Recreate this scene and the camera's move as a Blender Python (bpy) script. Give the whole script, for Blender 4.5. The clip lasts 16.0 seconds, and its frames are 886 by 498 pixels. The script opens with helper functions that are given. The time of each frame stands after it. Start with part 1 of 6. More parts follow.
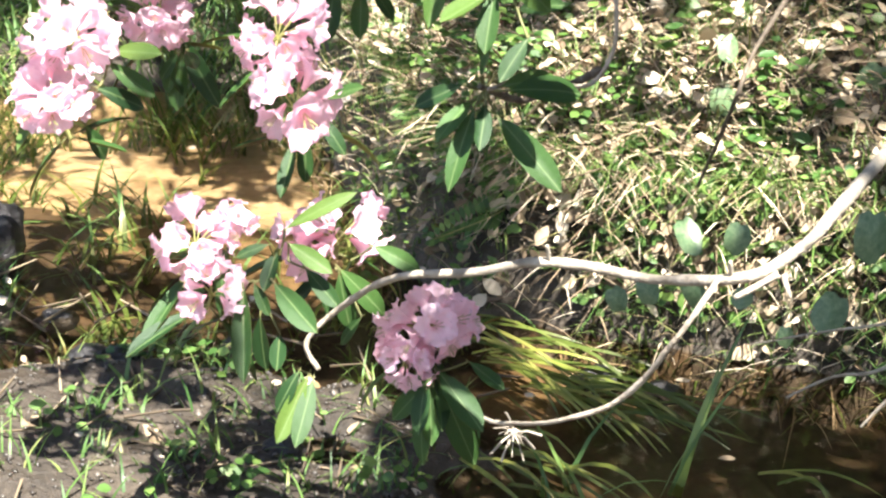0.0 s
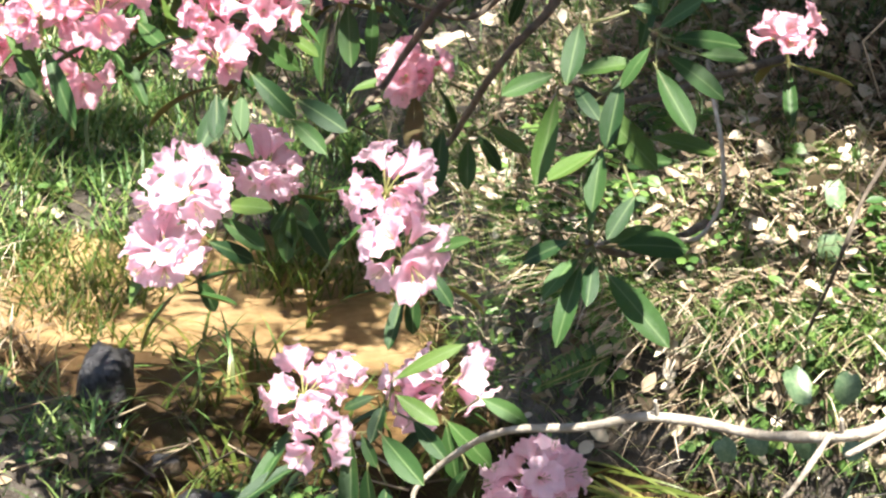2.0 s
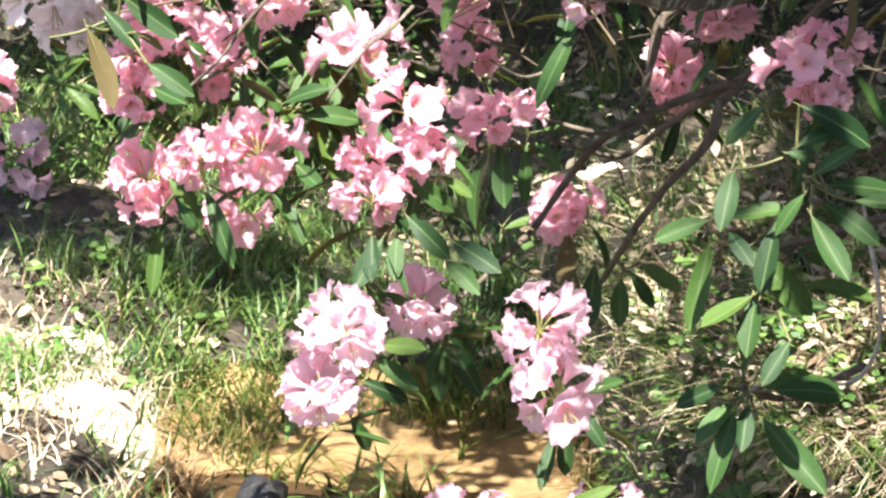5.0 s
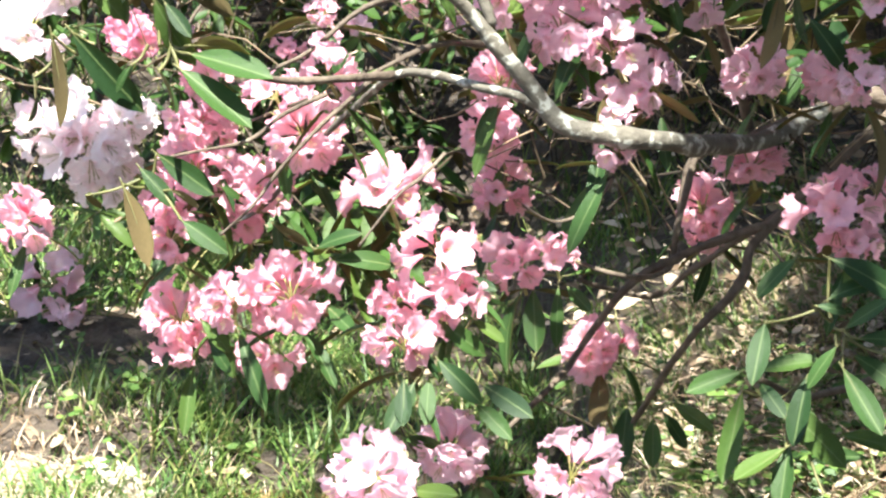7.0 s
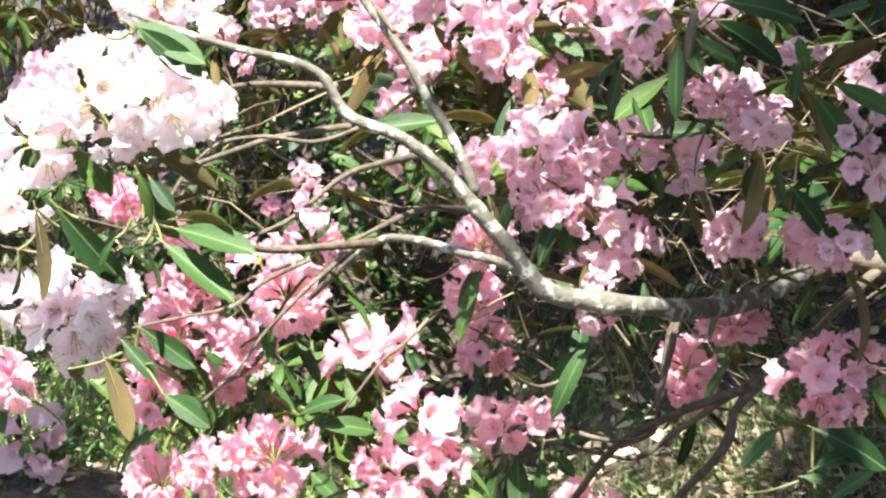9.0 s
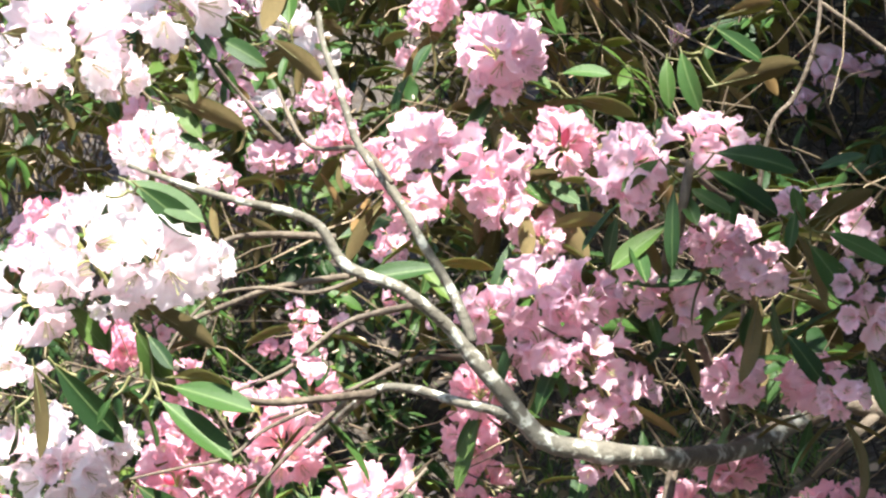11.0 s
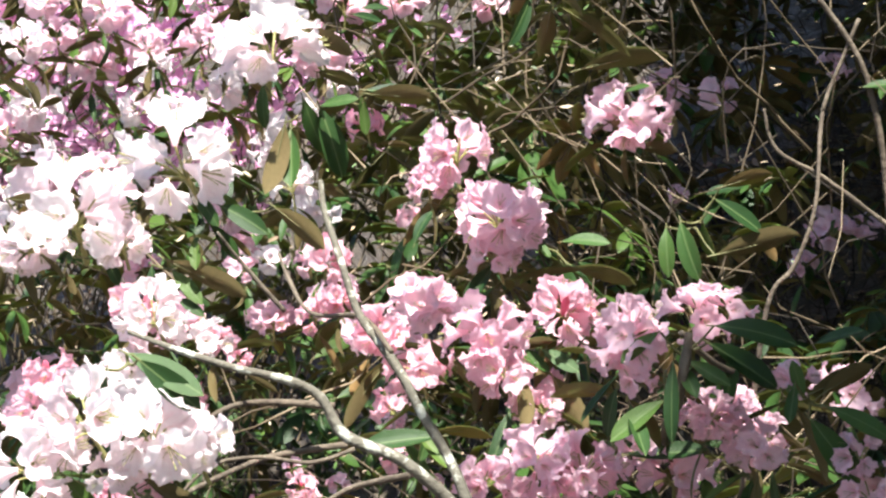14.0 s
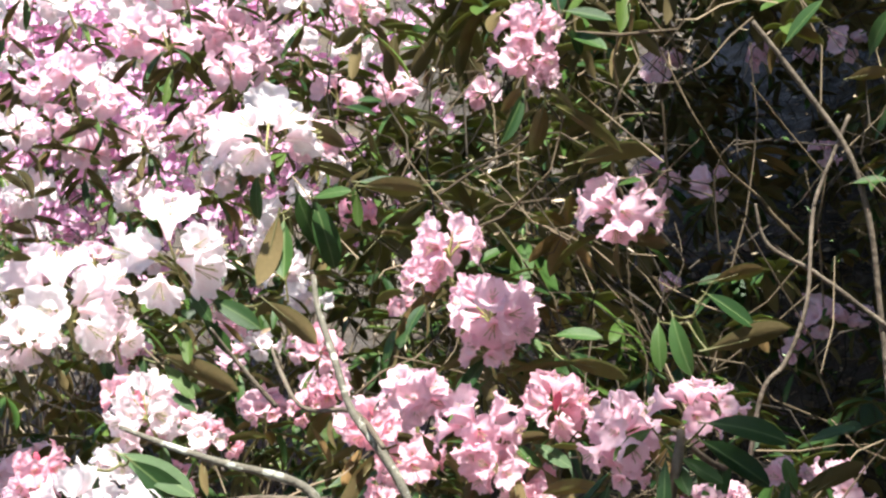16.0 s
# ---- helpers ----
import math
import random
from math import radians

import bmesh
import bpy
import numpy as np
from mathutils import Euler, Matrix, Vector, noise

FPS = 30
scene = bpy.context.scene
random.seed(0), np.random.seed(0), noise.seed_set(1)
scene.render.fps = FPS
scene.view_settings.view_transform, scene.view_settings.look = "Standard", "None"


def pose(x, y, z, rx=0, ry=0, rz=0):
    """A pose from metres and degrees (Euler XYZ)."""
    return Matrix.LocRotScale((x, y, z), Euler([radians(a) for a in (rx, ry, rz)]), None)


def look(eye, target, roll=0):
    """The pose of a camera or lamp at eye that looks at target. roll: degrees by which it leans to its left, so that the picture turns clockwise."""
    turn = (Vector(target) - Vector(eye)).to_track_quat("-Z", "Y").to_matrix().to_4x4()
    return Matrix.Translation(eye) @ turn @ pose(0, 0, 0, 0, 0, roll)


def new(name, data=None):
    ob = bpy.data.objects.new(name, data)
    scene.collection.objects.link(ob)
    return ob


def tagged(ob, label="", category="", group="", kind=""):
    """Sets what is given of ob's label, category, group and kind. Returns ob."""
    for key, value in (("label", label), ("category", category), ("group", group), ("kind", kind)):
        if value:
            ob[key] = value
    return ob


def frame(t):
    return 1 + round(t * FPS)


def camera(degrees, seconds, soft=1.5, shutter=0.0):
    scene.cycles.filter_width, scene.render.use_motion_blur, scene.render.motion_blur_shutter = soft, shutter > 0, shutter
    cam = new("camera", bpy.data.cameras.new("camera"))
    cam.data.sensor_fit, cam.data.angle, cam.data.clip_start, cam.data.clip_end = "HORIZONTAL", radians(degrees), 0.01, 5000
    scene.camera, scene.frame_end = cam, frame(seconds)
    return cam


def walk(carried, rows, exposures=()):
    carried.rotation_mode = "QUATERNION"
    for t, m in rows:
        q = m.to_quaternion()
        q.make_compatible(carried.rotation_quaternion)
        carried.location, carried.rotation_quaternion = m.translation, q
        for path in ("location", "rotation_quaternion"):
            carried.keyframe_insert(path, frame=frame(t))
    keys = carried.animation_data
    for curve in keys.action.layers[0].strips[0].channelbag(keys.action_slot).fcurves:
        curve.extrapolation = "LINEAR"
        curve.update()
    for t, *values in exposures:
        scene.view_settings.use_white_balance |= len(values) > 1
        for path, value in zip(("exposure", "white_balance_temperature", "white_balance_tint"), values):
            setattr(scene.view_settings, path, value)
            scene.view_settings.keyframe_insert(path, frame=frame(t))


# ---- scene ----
cam = camera(26.73, 16.0, soft=2.4)

# seconds, eye, pitch, yaw, roll
PATH = [
    (0.0, 0.000, -0.000, 1.600, -22.01, 0.01, 4.00),
    (0.5, -0.003, 0.004, 1.608, -20.81, 1.06, 3.72),
    (1.0, -0.004, 0.010, 1.614, -19.86, 2.01, 3.29),
    (1.5, -0.006, 0.007, 1.621, -19.01, 2.98, 3.19),
    (2.0, -0.005, 0.003, 1.629, -18.18, 3.68, 2.78),
    (2.5, -0.001, 0.007, 1.634, -17.60, 4.25, 2.18),
    (3.0, 0.001, 0.010, 1.639, -17.18, 5.03, 1.78),
    (3.5, -0.000, 0.010, 1.642, -16.73, 5.99, 1.75),
    (4.0, -0.003, 0.008, 1.647, -16.19, 6.91, 1.94),
    (4.2, -0.005, 0.005, 1.650, -15.88, 7.27, 1.94),
    (6.3, -0.008, -0.004, 1.680, -12.64, 10.07, 1.17),
    (6.5, -0.008, -0.003, 1.687, -12.30, 10.09, 1.27),
    (7.0, -0.008, -0.001, 1.698, -11.12, 9.78, 1.33),
    (7.5, -0.006, -0.004, 1.707, -9.70, 9.53, 1.35),
    (8.0, -0.003, -0.000, 1.711, -8.58, 9.54, 1.34),
    (8.5, -0.005, 0.000, 1.720, -7.66, 9.47, 1.38),
    (9.0, -0.007, 0.002, 1.725, -6.65, 9.41, 1.27),
    (9.5, -0.008, 0.004, 1.735, -5.67, 9.43, 1.28),
    (9.7, -0.008, 0.006, 1.736, -5.26, 9.40, 1.19),
    (11.8, -0.008, -0.004, 1.765, -1.32, 9.41, 1.20),
    (12.0, -0.006, -0.002, 1.766, -0.99, 9.43, 1.29),
    (12.5, -0.006, -0.002, 1.770, -0.21, 9.44, 1.24),
    (13.0, -0.008, -0.000, 1.775, 0.48, 9.46, 1.53),
    (13.5, -0.009, -0.002, 1.780, 1.11, 9.49, 1.60),
    (14.0, -0.010, -0.004, 1.783, 1.80, 9.46, 1.68),
    (14.5, -0.009, -0.008, 1.790, 2.54, 9.41, 1.68),
    (15.0, -0.009, -0.007, 1.795, 3.23, 9.31, 1.68),
    (15.5, -0.010, -0.007, 1.800, 3.75, 9.27, 1.67),
    (16.0, -0.011, -0.010, 1.804, 4.26, 9.28, 1.85),
]
walk(cam, [(t, pose(x, y, z, 90 + p, 0, h) @ pose(0, 0, 0, 0, 0, r)) for t, x, y, z, p, h, r in PATH],
     exposures=((0.0, 2.5), (0.7, 2.28), (2.0, 2.2), (4.0, 2.18), (6.5, 2.28), (9.5, 2.34), (12.0, 2.06), (16.0, 1.72)))

# ---------------------------------------------------------------- light
world = bpy.data.worlds.new("sky")
scene.world = world
world.use_nodes = True
wn = world.node_tree
sky = wn.nodes.new("ShaderNodeTexSky")
sky.sky_type, sky.sun_disc = "NISHITA", False
SUN_TO = Vector((0.10, -0.44, 0.89)).normalized()
sky.sun_elevation = math.asin(SUN_TO.z)
sky.sun_rotation = math.atan2(SUN_TO.x, SUN_TO.y)
wn.links.new(sky.outputs["Color"], wn.nodes["Background"].inputs["Color"])
wn.nodes["Background"].inputs["Strength"].default_value = 0.072
sun_data = bpy.data.lights.new("sun", "SUN")
sun_data.energy, sun_data.angle, sun_data.color = 5.0, radians(0.6), (1.0, 0.96, 0.89)
sun = new("sun", sun_data)
sun.matrix_world = look(SUN_TO * 20, (0, 0, 0))
scene.view_settings.exposure = 2.0
CROWN_DENSITY = 0.8


# ---------------------------------------------------------------- materials
def nodes_of(name):
    mat = bpy.data.materials.new(name)
    mat.use_nodes = True
    t = mat.node_tree
    bsdf = t.nodes["Principled BSDF"]
    return mat, t, bsdf


def put(t, kind, **values):
    n = t.nodes.new(kind)
    for k, v in values.items():
        n.inputs[k.replace("_", " ")].default_value = v
    return n


def ramp(t, fac, stops):
    r = t.nodes.new("ShaderNodeValToRGB")
    while len(r.color_ramp.elements) < len(stops):
        r.color_ramp.elements.new(0.5)
    for e, (p, c) in zip(r.color_ramp.elements, stops):
        e.position, e.color = p, (*c, 1)
    t.links.new(fac, r.inputs["Fac"])
    return r.outputs["Color"]


def noise_of(t, scale, detail=4.0, coords="Object", rough=0.6):
    tc = t.nodes.new("ShaderNodeTexCoord")
    n = put(t, "ShaderNodeTexNoise", Scale=scale, Detail=detail, Roughness=rough)
    t.links.new(tc.outputs[coords], n.inputs["Vector"])
    return n.outputs["Fac"]


def bump(t, bsdf, height, strength, distance=0.01):
    b = put(t, "ShaderNodeBump", Strength=strength, Distance=distance)
    t.links.new(height, b.inputs["Height"])
    t.links.new(b.outputs["Normal"], bsdf.inputs["Normal"])


def blend(t, fac, a, b, how="MIX"):
    m = t.nodes.new("ShaderNodeMix")
    m.data_type, m.blend_type = "RGBA", how
    for sock, v in ((m.inputs[0], fac), (m.inputs[6], a), (m.inputs[7], b)):
        if isinstance(v, (int, float)):
            sock.default_value = v
        elif isinstance(v, tuple):
            sock.default_value = (*v, 1)
        else:
            t.links.new(v, sock)
    return m.outputs[2]


def thin(mat, t, bsdf, colour, share):
    """Lets light through a petal, blade or leaf."""
    tr = t.nodes.new("ShaderNodeBsdfTranslucent")
    t.links.new(colour, tr.inputs["Color"])
    mix = put(t, "ShaderNodeMixShader", Fac=share)
    out = t.nodes["Material Output"]
    t.links.new(bsdf.outputs[0], mix.inputs[1])
    t.links.new(tr.outputs[0], mix.inputs[2])
    t.links.new(mix.outputs[0], out.inputs["Surface"])


def petal_material(name, rim, mid, throat):
    mat, t, b = nodes_of(name)
    tc = t.nodes.new("ShaderNodeTexCoord")
    ln = t.nodes.new("ShaderNodeVectorMath")
    ln.operation = "MULTIPLY"
    ln.inputs[1].default_value = (1, 1, 0)
    t.links.new(tc.outputs["Object"], ln.inputs[0])
    le = t.nodes.new("ShaderNodeVectorMath")
    le.operation = "LENGTH"
    t.links.new(ln.outputs[0], le.inputs[0])
    c = ramp(t, le.outputs["Value"], [(0.0, throat), (0.22, mid), (0.6, rim)])
    info = t.nodes.new("ShaderNodeObjectInfo")
    pale = ramp(t, info.outputs["Random"], [(0.0, (1.0, 0.86, 0.90)), (0.4, (1, 0.97, 0.98)), (1.0, (1.0, 1.0, 1.0))])
    c = blend(t, 1.0, c, pale, "MULTIPLY")
    c = blend(t, 0.4, c, ramp(t, noise_of(t, 5.0), [(0.35, (0.95, 0.80, 0.85)), (0.65, (1, 1, 1))]), "MULTIPLY")
    t.links.new(c, b.inputs["Base Color"])
    b.inputs["Roughness"].default_value = 0.55
    bump(t, b, noise_of(t, 9.0), 0.3, 0.05)
    thin(mat, t, b, c, 0.5)
    return mat


def leaf_material(name, dark, light, rough, share, brown=None, glow=(0.36, 0.52, 0.10), rib=None):
    mat, t, b = nodes_of(name)
    info = t.nodes.new("ShaderNodeObjectInfo")
    c = ramp(t, info.outputs["Random"], [(0.0, dark), (0.75, light), (1.0, brown or light)])
    c = blend(t, 0.5, c, ramp(t, noise_of(t, 24.0), [(0.3, (0.6, 0.62, 0.55)), (0.7, (1.15, 1.12, 1.0))]), "MULTIPLY")
    if rib:
        tc = t.nodes.new("ShaderNodeTexCoord")
        xyz = t.nodes.new("ShaderNodeSeparateXYZ")
        t.links.new(tc.outputs["Object"], xyz.inputs[0])
        away = t.nodes.new("ShaderNodeMath")
        away.operation = "ABSOLUTE"
        t.links.new(xyz.outputs["Y"], away.inputs[0])
        c = blend(t, ramp(t, away.outputs[0], [(0.003, (0.8, 0.8, 0.8)), (0.012, (0, 0, 0))]), c, rib)
    t.links.new(c, b.inputs["Base Color"])
    b.inputs["Roughness"].default_value = rough
    b.inputs["Specular IOR Level"].default_value = 0.22 if rough < 0.6 else 0.15
    bump(t, b, noise_of(t, 60.0), 0.25, 0.004)
    through_light = ramp(t, info.outputs["Random"], [(0.0, tuple(0.6 * g for g in glow)), (1.0, glow)])
    thin(mat, t, b, through_light, share)
    return mat


def bark_material(name, a, b_, lichen, spread=0.78):
    mat, t, b = nodes_of(name)
    c = ramp(t, noise_of(t, 40.0), [(spread - 0.46, a), (spread - (0.14 if spread > 0.7 else 0.06), b_), (spread, lichen)])
    c = blend(t, 0.6, c, ramp(t, noise_of(t, 6.0), [(0.35, (0.55, 0.5, 0.45)), (0.65, (1, 1, 1))]), "MULTIPLY")
    t.links.new(c, b.inputs["Base Color"])
    b.inputs["Roughness"].default_value = 0.85
    bump(t, b, noise_of(t, 70.0), 0.9, 0.006)
    return mat


def island_material(name, stops, rough, share):
    """For stuff: each blade or litter leaf takes its own tone."""
    mat, t, b = nodes_of(name)
    g = t.nodes.new("ShaderNodeNewGeometry")
    c = ramp(t, g.outputs["Random Per Island"], stops)
    c = blend(t, 0.5, c, ramp(t, noise_of(t, 30.0), [(0.3, (0.6, 0.6, 0.6)), (0.7, (1.1, 1.1, 1.1))]), "MULTIPLY")
    t.links.new(c, b.inputs["Base Color"])
    b.inputs["Roughness"].default_value = rough
    thin(mat, t, b, c, share)
    return mat


PETAL = petal_material("petal_pink", (0.93, 0.595, 0.69), (0.93, 0.64, 0.72), (0.88, 0.45, 0.52))
PETAL_PALE = petal_material("petal_pale", (0.93, 0.695, 0.79), (0.93, 0.74, 0.82), (0.89, 0.56, 0.63))
# pink petal copy with the bleaching of strong sun painted in
PETAL_SUN_WHITE = petal_material("petal_sun_white", (0.97, 0.94, 0.955), (0.97, 0.945, 0.955), (0.94, 0.84, 0.84))
PETAL_BUD = petal_material("petal_bud", (0.84, 0.30, 0.42), (0.84, 0.28, 0.40), (0.76, 0.20, 0.30))
PETAL_DEEP = petal_material("petal_deep", (0.86, 0.42, 0.56), (0.88, 0.52, 0.62), (0.70, 0.28, 0.36))
PETAL_MAGENTA = petal_material("petal_magenta", (0.88, 0.55, 0.79), (0.90, 0.62, 0.81), (0.76, 0.38, 0.62))
LEAF_TOP = leaf_material("leaf_top", (0.014, 0.038, 0.013), (0.044, 0.096, 0.022), 0.42, 0.20, (0.09, 0.14, 0.03))
LEAF_RIBBED = leaf_material("leaf_ribbed", (0.014, 0.040, 0.014), (0.044, 0.098, 0.025), 0.42, 0.18, (0.085, 0.14, 0.032), rib=(0.13, 0.19, 0.07))
LEAF_UNDER = leaf_material("leaf_under", (0.10, 0.08, 0.038), (0.17, 0.13, 0.062), 0.75, 0.24, (0.20, 0.12, 0.05), (0.40, 0.42, 0.14))
BARK = bark_material("bark_brown", (0.075, 0.058, 0.042), (0.16, 0.13, 0.095), (0.34, 0.32, 0.26))
BARK_GREY = bark_material("bark_grey", (0.26, 0.22, 0.17), (0.42, 0.37, 0.30), (0.55, 0.50, 0.42))
BARK_LICHEN = bark_material("bark_lichen", (0.06, 0.055, 0.042), (0.15, 0.142, 0.112), (0.44, 0.46, 0.40), 0.60)
STALK, st, sb = nodes_of("stalk_green")
sb.inputs["Roughness"].default_value = 0.6
st.links.new(ramp(st, noise_of(st, 30.0), [(0.3, (0.20, 0.22, 0.07)), (0.7, (0.38, 0.36, 0.14))]), sb.inputs["Base Color"])
PETIOLE, lt, lb = nodes_of("petiole")
lb.inputs["Roughness"].default_value = 0.6
lt.links.new(ramp(lt, noise_of(lt, 30.0), [(0.3, (0.085, 0.095, 0.03)), (0.7, (0.17, 0.16, 0.06))]), lb.inputs["Base Color"])
GRASS = island_material("grass", [(0.0, (0.05, 0.12, 0.03)), (0.5, (0.12, 0.22, 0.05)), (0.85, (0.22, 0.30, 0.08)), (1.0, (0.36, 0.32, 0.14))], 0.5, 0.4)
REED = island_material("reed", [(0.0, (0.07, 0.15, 0.04)), (0.6, (0.17, 0.26, 0.07)), (1.0, (0.32, 0.37, 0.13))], 0.4, 0.35)
WEED = island_material("water_weed", [(0.0, (0.07, 0.10, 0.02)), (0.6, (0.17, 0.20, 0.035)), (1.0, (0.30, 0.29, 0.07))], 0.4, 0.3)
LITTER = island_material("litter", [(0.0, (0.14, 0.095, 0.055)), (0.35, (0.33, 0.245, 0.155)), (0.7, (0.51, 0.41, 0.285)), (1.0, (0.67, 0.58, 0.45))], 0.75, 0.15)
HERB = island_material("herb", [(0.0, (0.045, 0.11, 0.025)), (0.6, (0.11, 0.21, 0.045)), (1.0, (0.21, 0.32, 0.08))], 0.45, 0.35)
TWIG = island_material("twig", [(0.0, (0.05, 0.036, 0.022)), (0.6, (0.12, 0.088, 0.052)), (1.0, (0.32, 0.25, 0.16))], 0.85, 0.0)

# darker copy of the twig colours, with the wood's shade painted in
TWIG_SHADED = island_material("twig_shaded", [(0.0, (0.022, 0.016, 0.011)), (0.85, (0.042, 0.032, 0.022)), (1.0, (0.12, 0.092, 0.06))], 0.9, 0.0)
EVERGREEN = island_material("evergreen", [(0.0, (0.012, 0.03, 0.012)), (0.7, (0.03, 0.07, 0.02)), (1.0, (0.07, 0.11, 0.03))], 0.5, 0.15)

SOIL, gt, gb = nodes_of("soil")
c0 = ramp(gt, noise_of(gt, 3.0, 8.0), [(0.3, (0.022, 0.018, 0.014)), (0.5, (0.055, 0.044, 0.032)), (0.7, (0.13, 0.105, 0.075))])
c1 = ramp(gt, noise_of(gt, 60.0, 6.0), [(0.3, (0.45, 0.42, 0.4)), (0.7, (1.2, 1.15, 1.1))])
gt.links.new(blend(gt, 0.8, c0, c1, "MULTIPLY"), gb.inputs["Base Color"])
gt.links.new(ramp(gt, noise_of(gt, 11.0, 5.0), [(0.38, (0.35, 0.35, 0.35)), (0.6, (0.92, 0.92, 0.92))]), gb.inputs["Roughness"])
bump(gt, gb, noise_of(gt, 45.0, 8.0), 0.9, 0.02)

# pale sandy soil, whitened further so its colour carries the full sun
SUN_PALE_SOIL, pt, pb = nodes_of("sun_pale_soil")
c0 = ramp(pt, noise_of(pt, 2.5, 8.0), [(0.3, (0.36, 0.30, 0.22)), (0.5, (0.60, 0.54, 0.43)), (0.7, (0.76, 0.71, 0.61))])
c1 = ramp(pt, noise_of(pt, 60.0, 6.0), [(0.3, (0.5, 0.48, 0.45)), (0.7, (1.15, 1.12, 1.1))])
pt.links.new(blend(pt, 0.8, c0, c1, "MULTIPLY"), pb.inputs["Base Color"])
pb.inputs["Roughness"].default_value = 0.9
bump(pt, pb, noise_of(pt, 45.0, 8.0), 0.9, 0.02)

def bed_material(name, stops):
    mat, t, b = nodes_of(name)
    c0 = ramp(t, noise_of(t, 2.6, 6.0), stops)
    c1 = ramp(t, noise_of(t, 50.0, 6.0), [(0.3, (0.6, 0.55, 0.5)), (0.7, (1.1, 1.1, 1.1))])
    t.links.new(blend(t, 0.7, c0, c1, "MULTIPLY"), b.inputs["Base Color"])
    b.inputs["Roughness"].default_value = 0.8
    bump(t, b, noise_of(t, 40.0, 6.0), 0.6, 0.01)
    return mat


# bed sand with shade painted in; its lighter patches stand for sun dapples
SAND_SHADED = bed_material("stream_bed_shaded", [(0.38, (0.038, 0.027, 0.016)), (0.55, (0.085, 0.058, 0.031)), (0.68, (0.30, 0.215, 0.11))])
# the same sand with full sunlight painted into its colour
SAND_SUNLIT = bed_material("stream_bed_sunlit", [(0.3, (0.26, 0.195, 0.115)), (0.5, (0.44, 0.35, 0.225)), (0.7, (0.58, 0.49, 0.35))])

WATER = bpy.data.materials.new("water")
WATER.use_nodes = True
wt = WATER.node_tree
wt.nodes.remove(wt.nodes["Principled BSDF"])
w_clear = put(wt, "ShaderNodeBsdfTransparent", Color=(0.82, 0.745, 0.64, 1))
w_gloss = put(wt, "ShaderNodeBsdfGlossy", Roughness=0.03)
w_fres = put(wt, "ShaderNodeFresnel", IOR=1.33)
w_mix = wt.nodes.new("ShaderNodeMixShader")
w_bump = put(wt, "ShaderNodeBump", Strength=0.25, Distance=0.01)
wt.links.new(noise_of(wt, 14.0, 3.0), w_bump.inputs["Height"])
wt.links.new(w_bump.outputs[0], w_gloss.inputs["Normal"])
wt.links.new(w_bump.outputs[0], w_fres.inputs["Normal"])
wt.links.new(w_fres.outputs[0], w_mix.inputs[0])
wt.links.new(w_clear.outputs[0], w_mix.inputs[1])
wt.links.new(w_gloss.outputs[0], w_mix.inputs[2])
wt.links.new(w_mix.outputs[0], wt.nodes["Material Output"].inputs["Surface"])


# ---------------------------------------------------------------- helpers
def mesh_of(name, verts, faces, mats, slots=None, smooth=True):
    me = bpy.data.meshes.new(name)
    me.from_pydata([tuple(v) for v in verts], [], faces)
    for m in mats:
        me.materials.append(m)
    if slots is not None:
        me.polygons.foreach_set("material_index", slots)
    if smooth:
        me.polygons.foreach_set("use_smooth", [True] * len(faces))
    me.update()
    return me


def part(name, me, parent, m=None, label=""):
    """A mesh under a thing or part; m is its pose in the parent's space."""
    ob = new(name, me)
    ob.parent = parent
    if m is not None:
        ob.matrix_basis = m
    if label:
        ob["label"] = label
    return ob


def thing(name, base, label, category, group="", kind=""):
    ob = new(name)
    ob.empty_display_size = 0.1
    ob.location = base
    return tagged(ob, label, category, group, kind)


def frame_to(z_axis, twist=0.0):
    """A turn whose z axis lies along z_axis."""
    return Vector(z_axis).to_track_quat("Z", "Y").to_matrix().to_4x4() @ Matrix.Rotation(twist, 4, "Z")


def tube(points, radii, sides=7):
    """Verts and faces of a tapering, slightly knobbly limb through the points (smoothed)."""
    pts = [Vector(p) for p in points]
    fine, rad = [], []
    n = len(pts)
    for i in range(n - 1):
        a, b = pts[max(i - 1, 0)], pts[i]
        c, d = pts[i + 1], pts[min(i + 2, n - 1)]
        steps = max(2, int((c - b).length / 0.03))
        for k in range(steps):
            u = k / steps
            fine.append(0.5 * ((2 * b) + (c - a) * u + (2 * a - 5 * b + 4 * c - d) * u * u + (3 * b - a - 3 * c + d) * u ** 3))
            rad.append(radii[i] * (1 - u) + radii[i + 1] * u)
    fine.append(pts[-1])
    rad.append(radii[-1])
    verts, faces = [], []
    side = Vector((0, 0, 1))
    for i, p in enumerate(fine):
        way = (fine[min(i + 1, len(fine) - 1)] - fine[max(i - 1, 0)]).normalized()
        side = (side - way * side.dot(way))
        side = side.normalized() if side.length > 1e-4 else way.orthogonal().normalized()
        up = way.cross(side)
        r = rad[i] * (1 + 0.16 * noise.noise(p * 28))
        for k in range(sides):
            a = 2 * math.pi * k / sides
            verts.append(p + (side * math.cos(a) + up * math.sin(a)) * r)
        if i:
            o = (i - 1) * sides
            faces += [(o + k, o + (k + 1) % sides, o + sides + (k + 1) % sides, o + sides + k) for k in range(sides)]
    faces.append(tuple(range(sides))[::-1])
    faces.append(tuple(range(len(verts) - sides, len(verts))))
    return verts, faces


# ---------------------------------------------------------------- ground
WATER_Z = 0.12
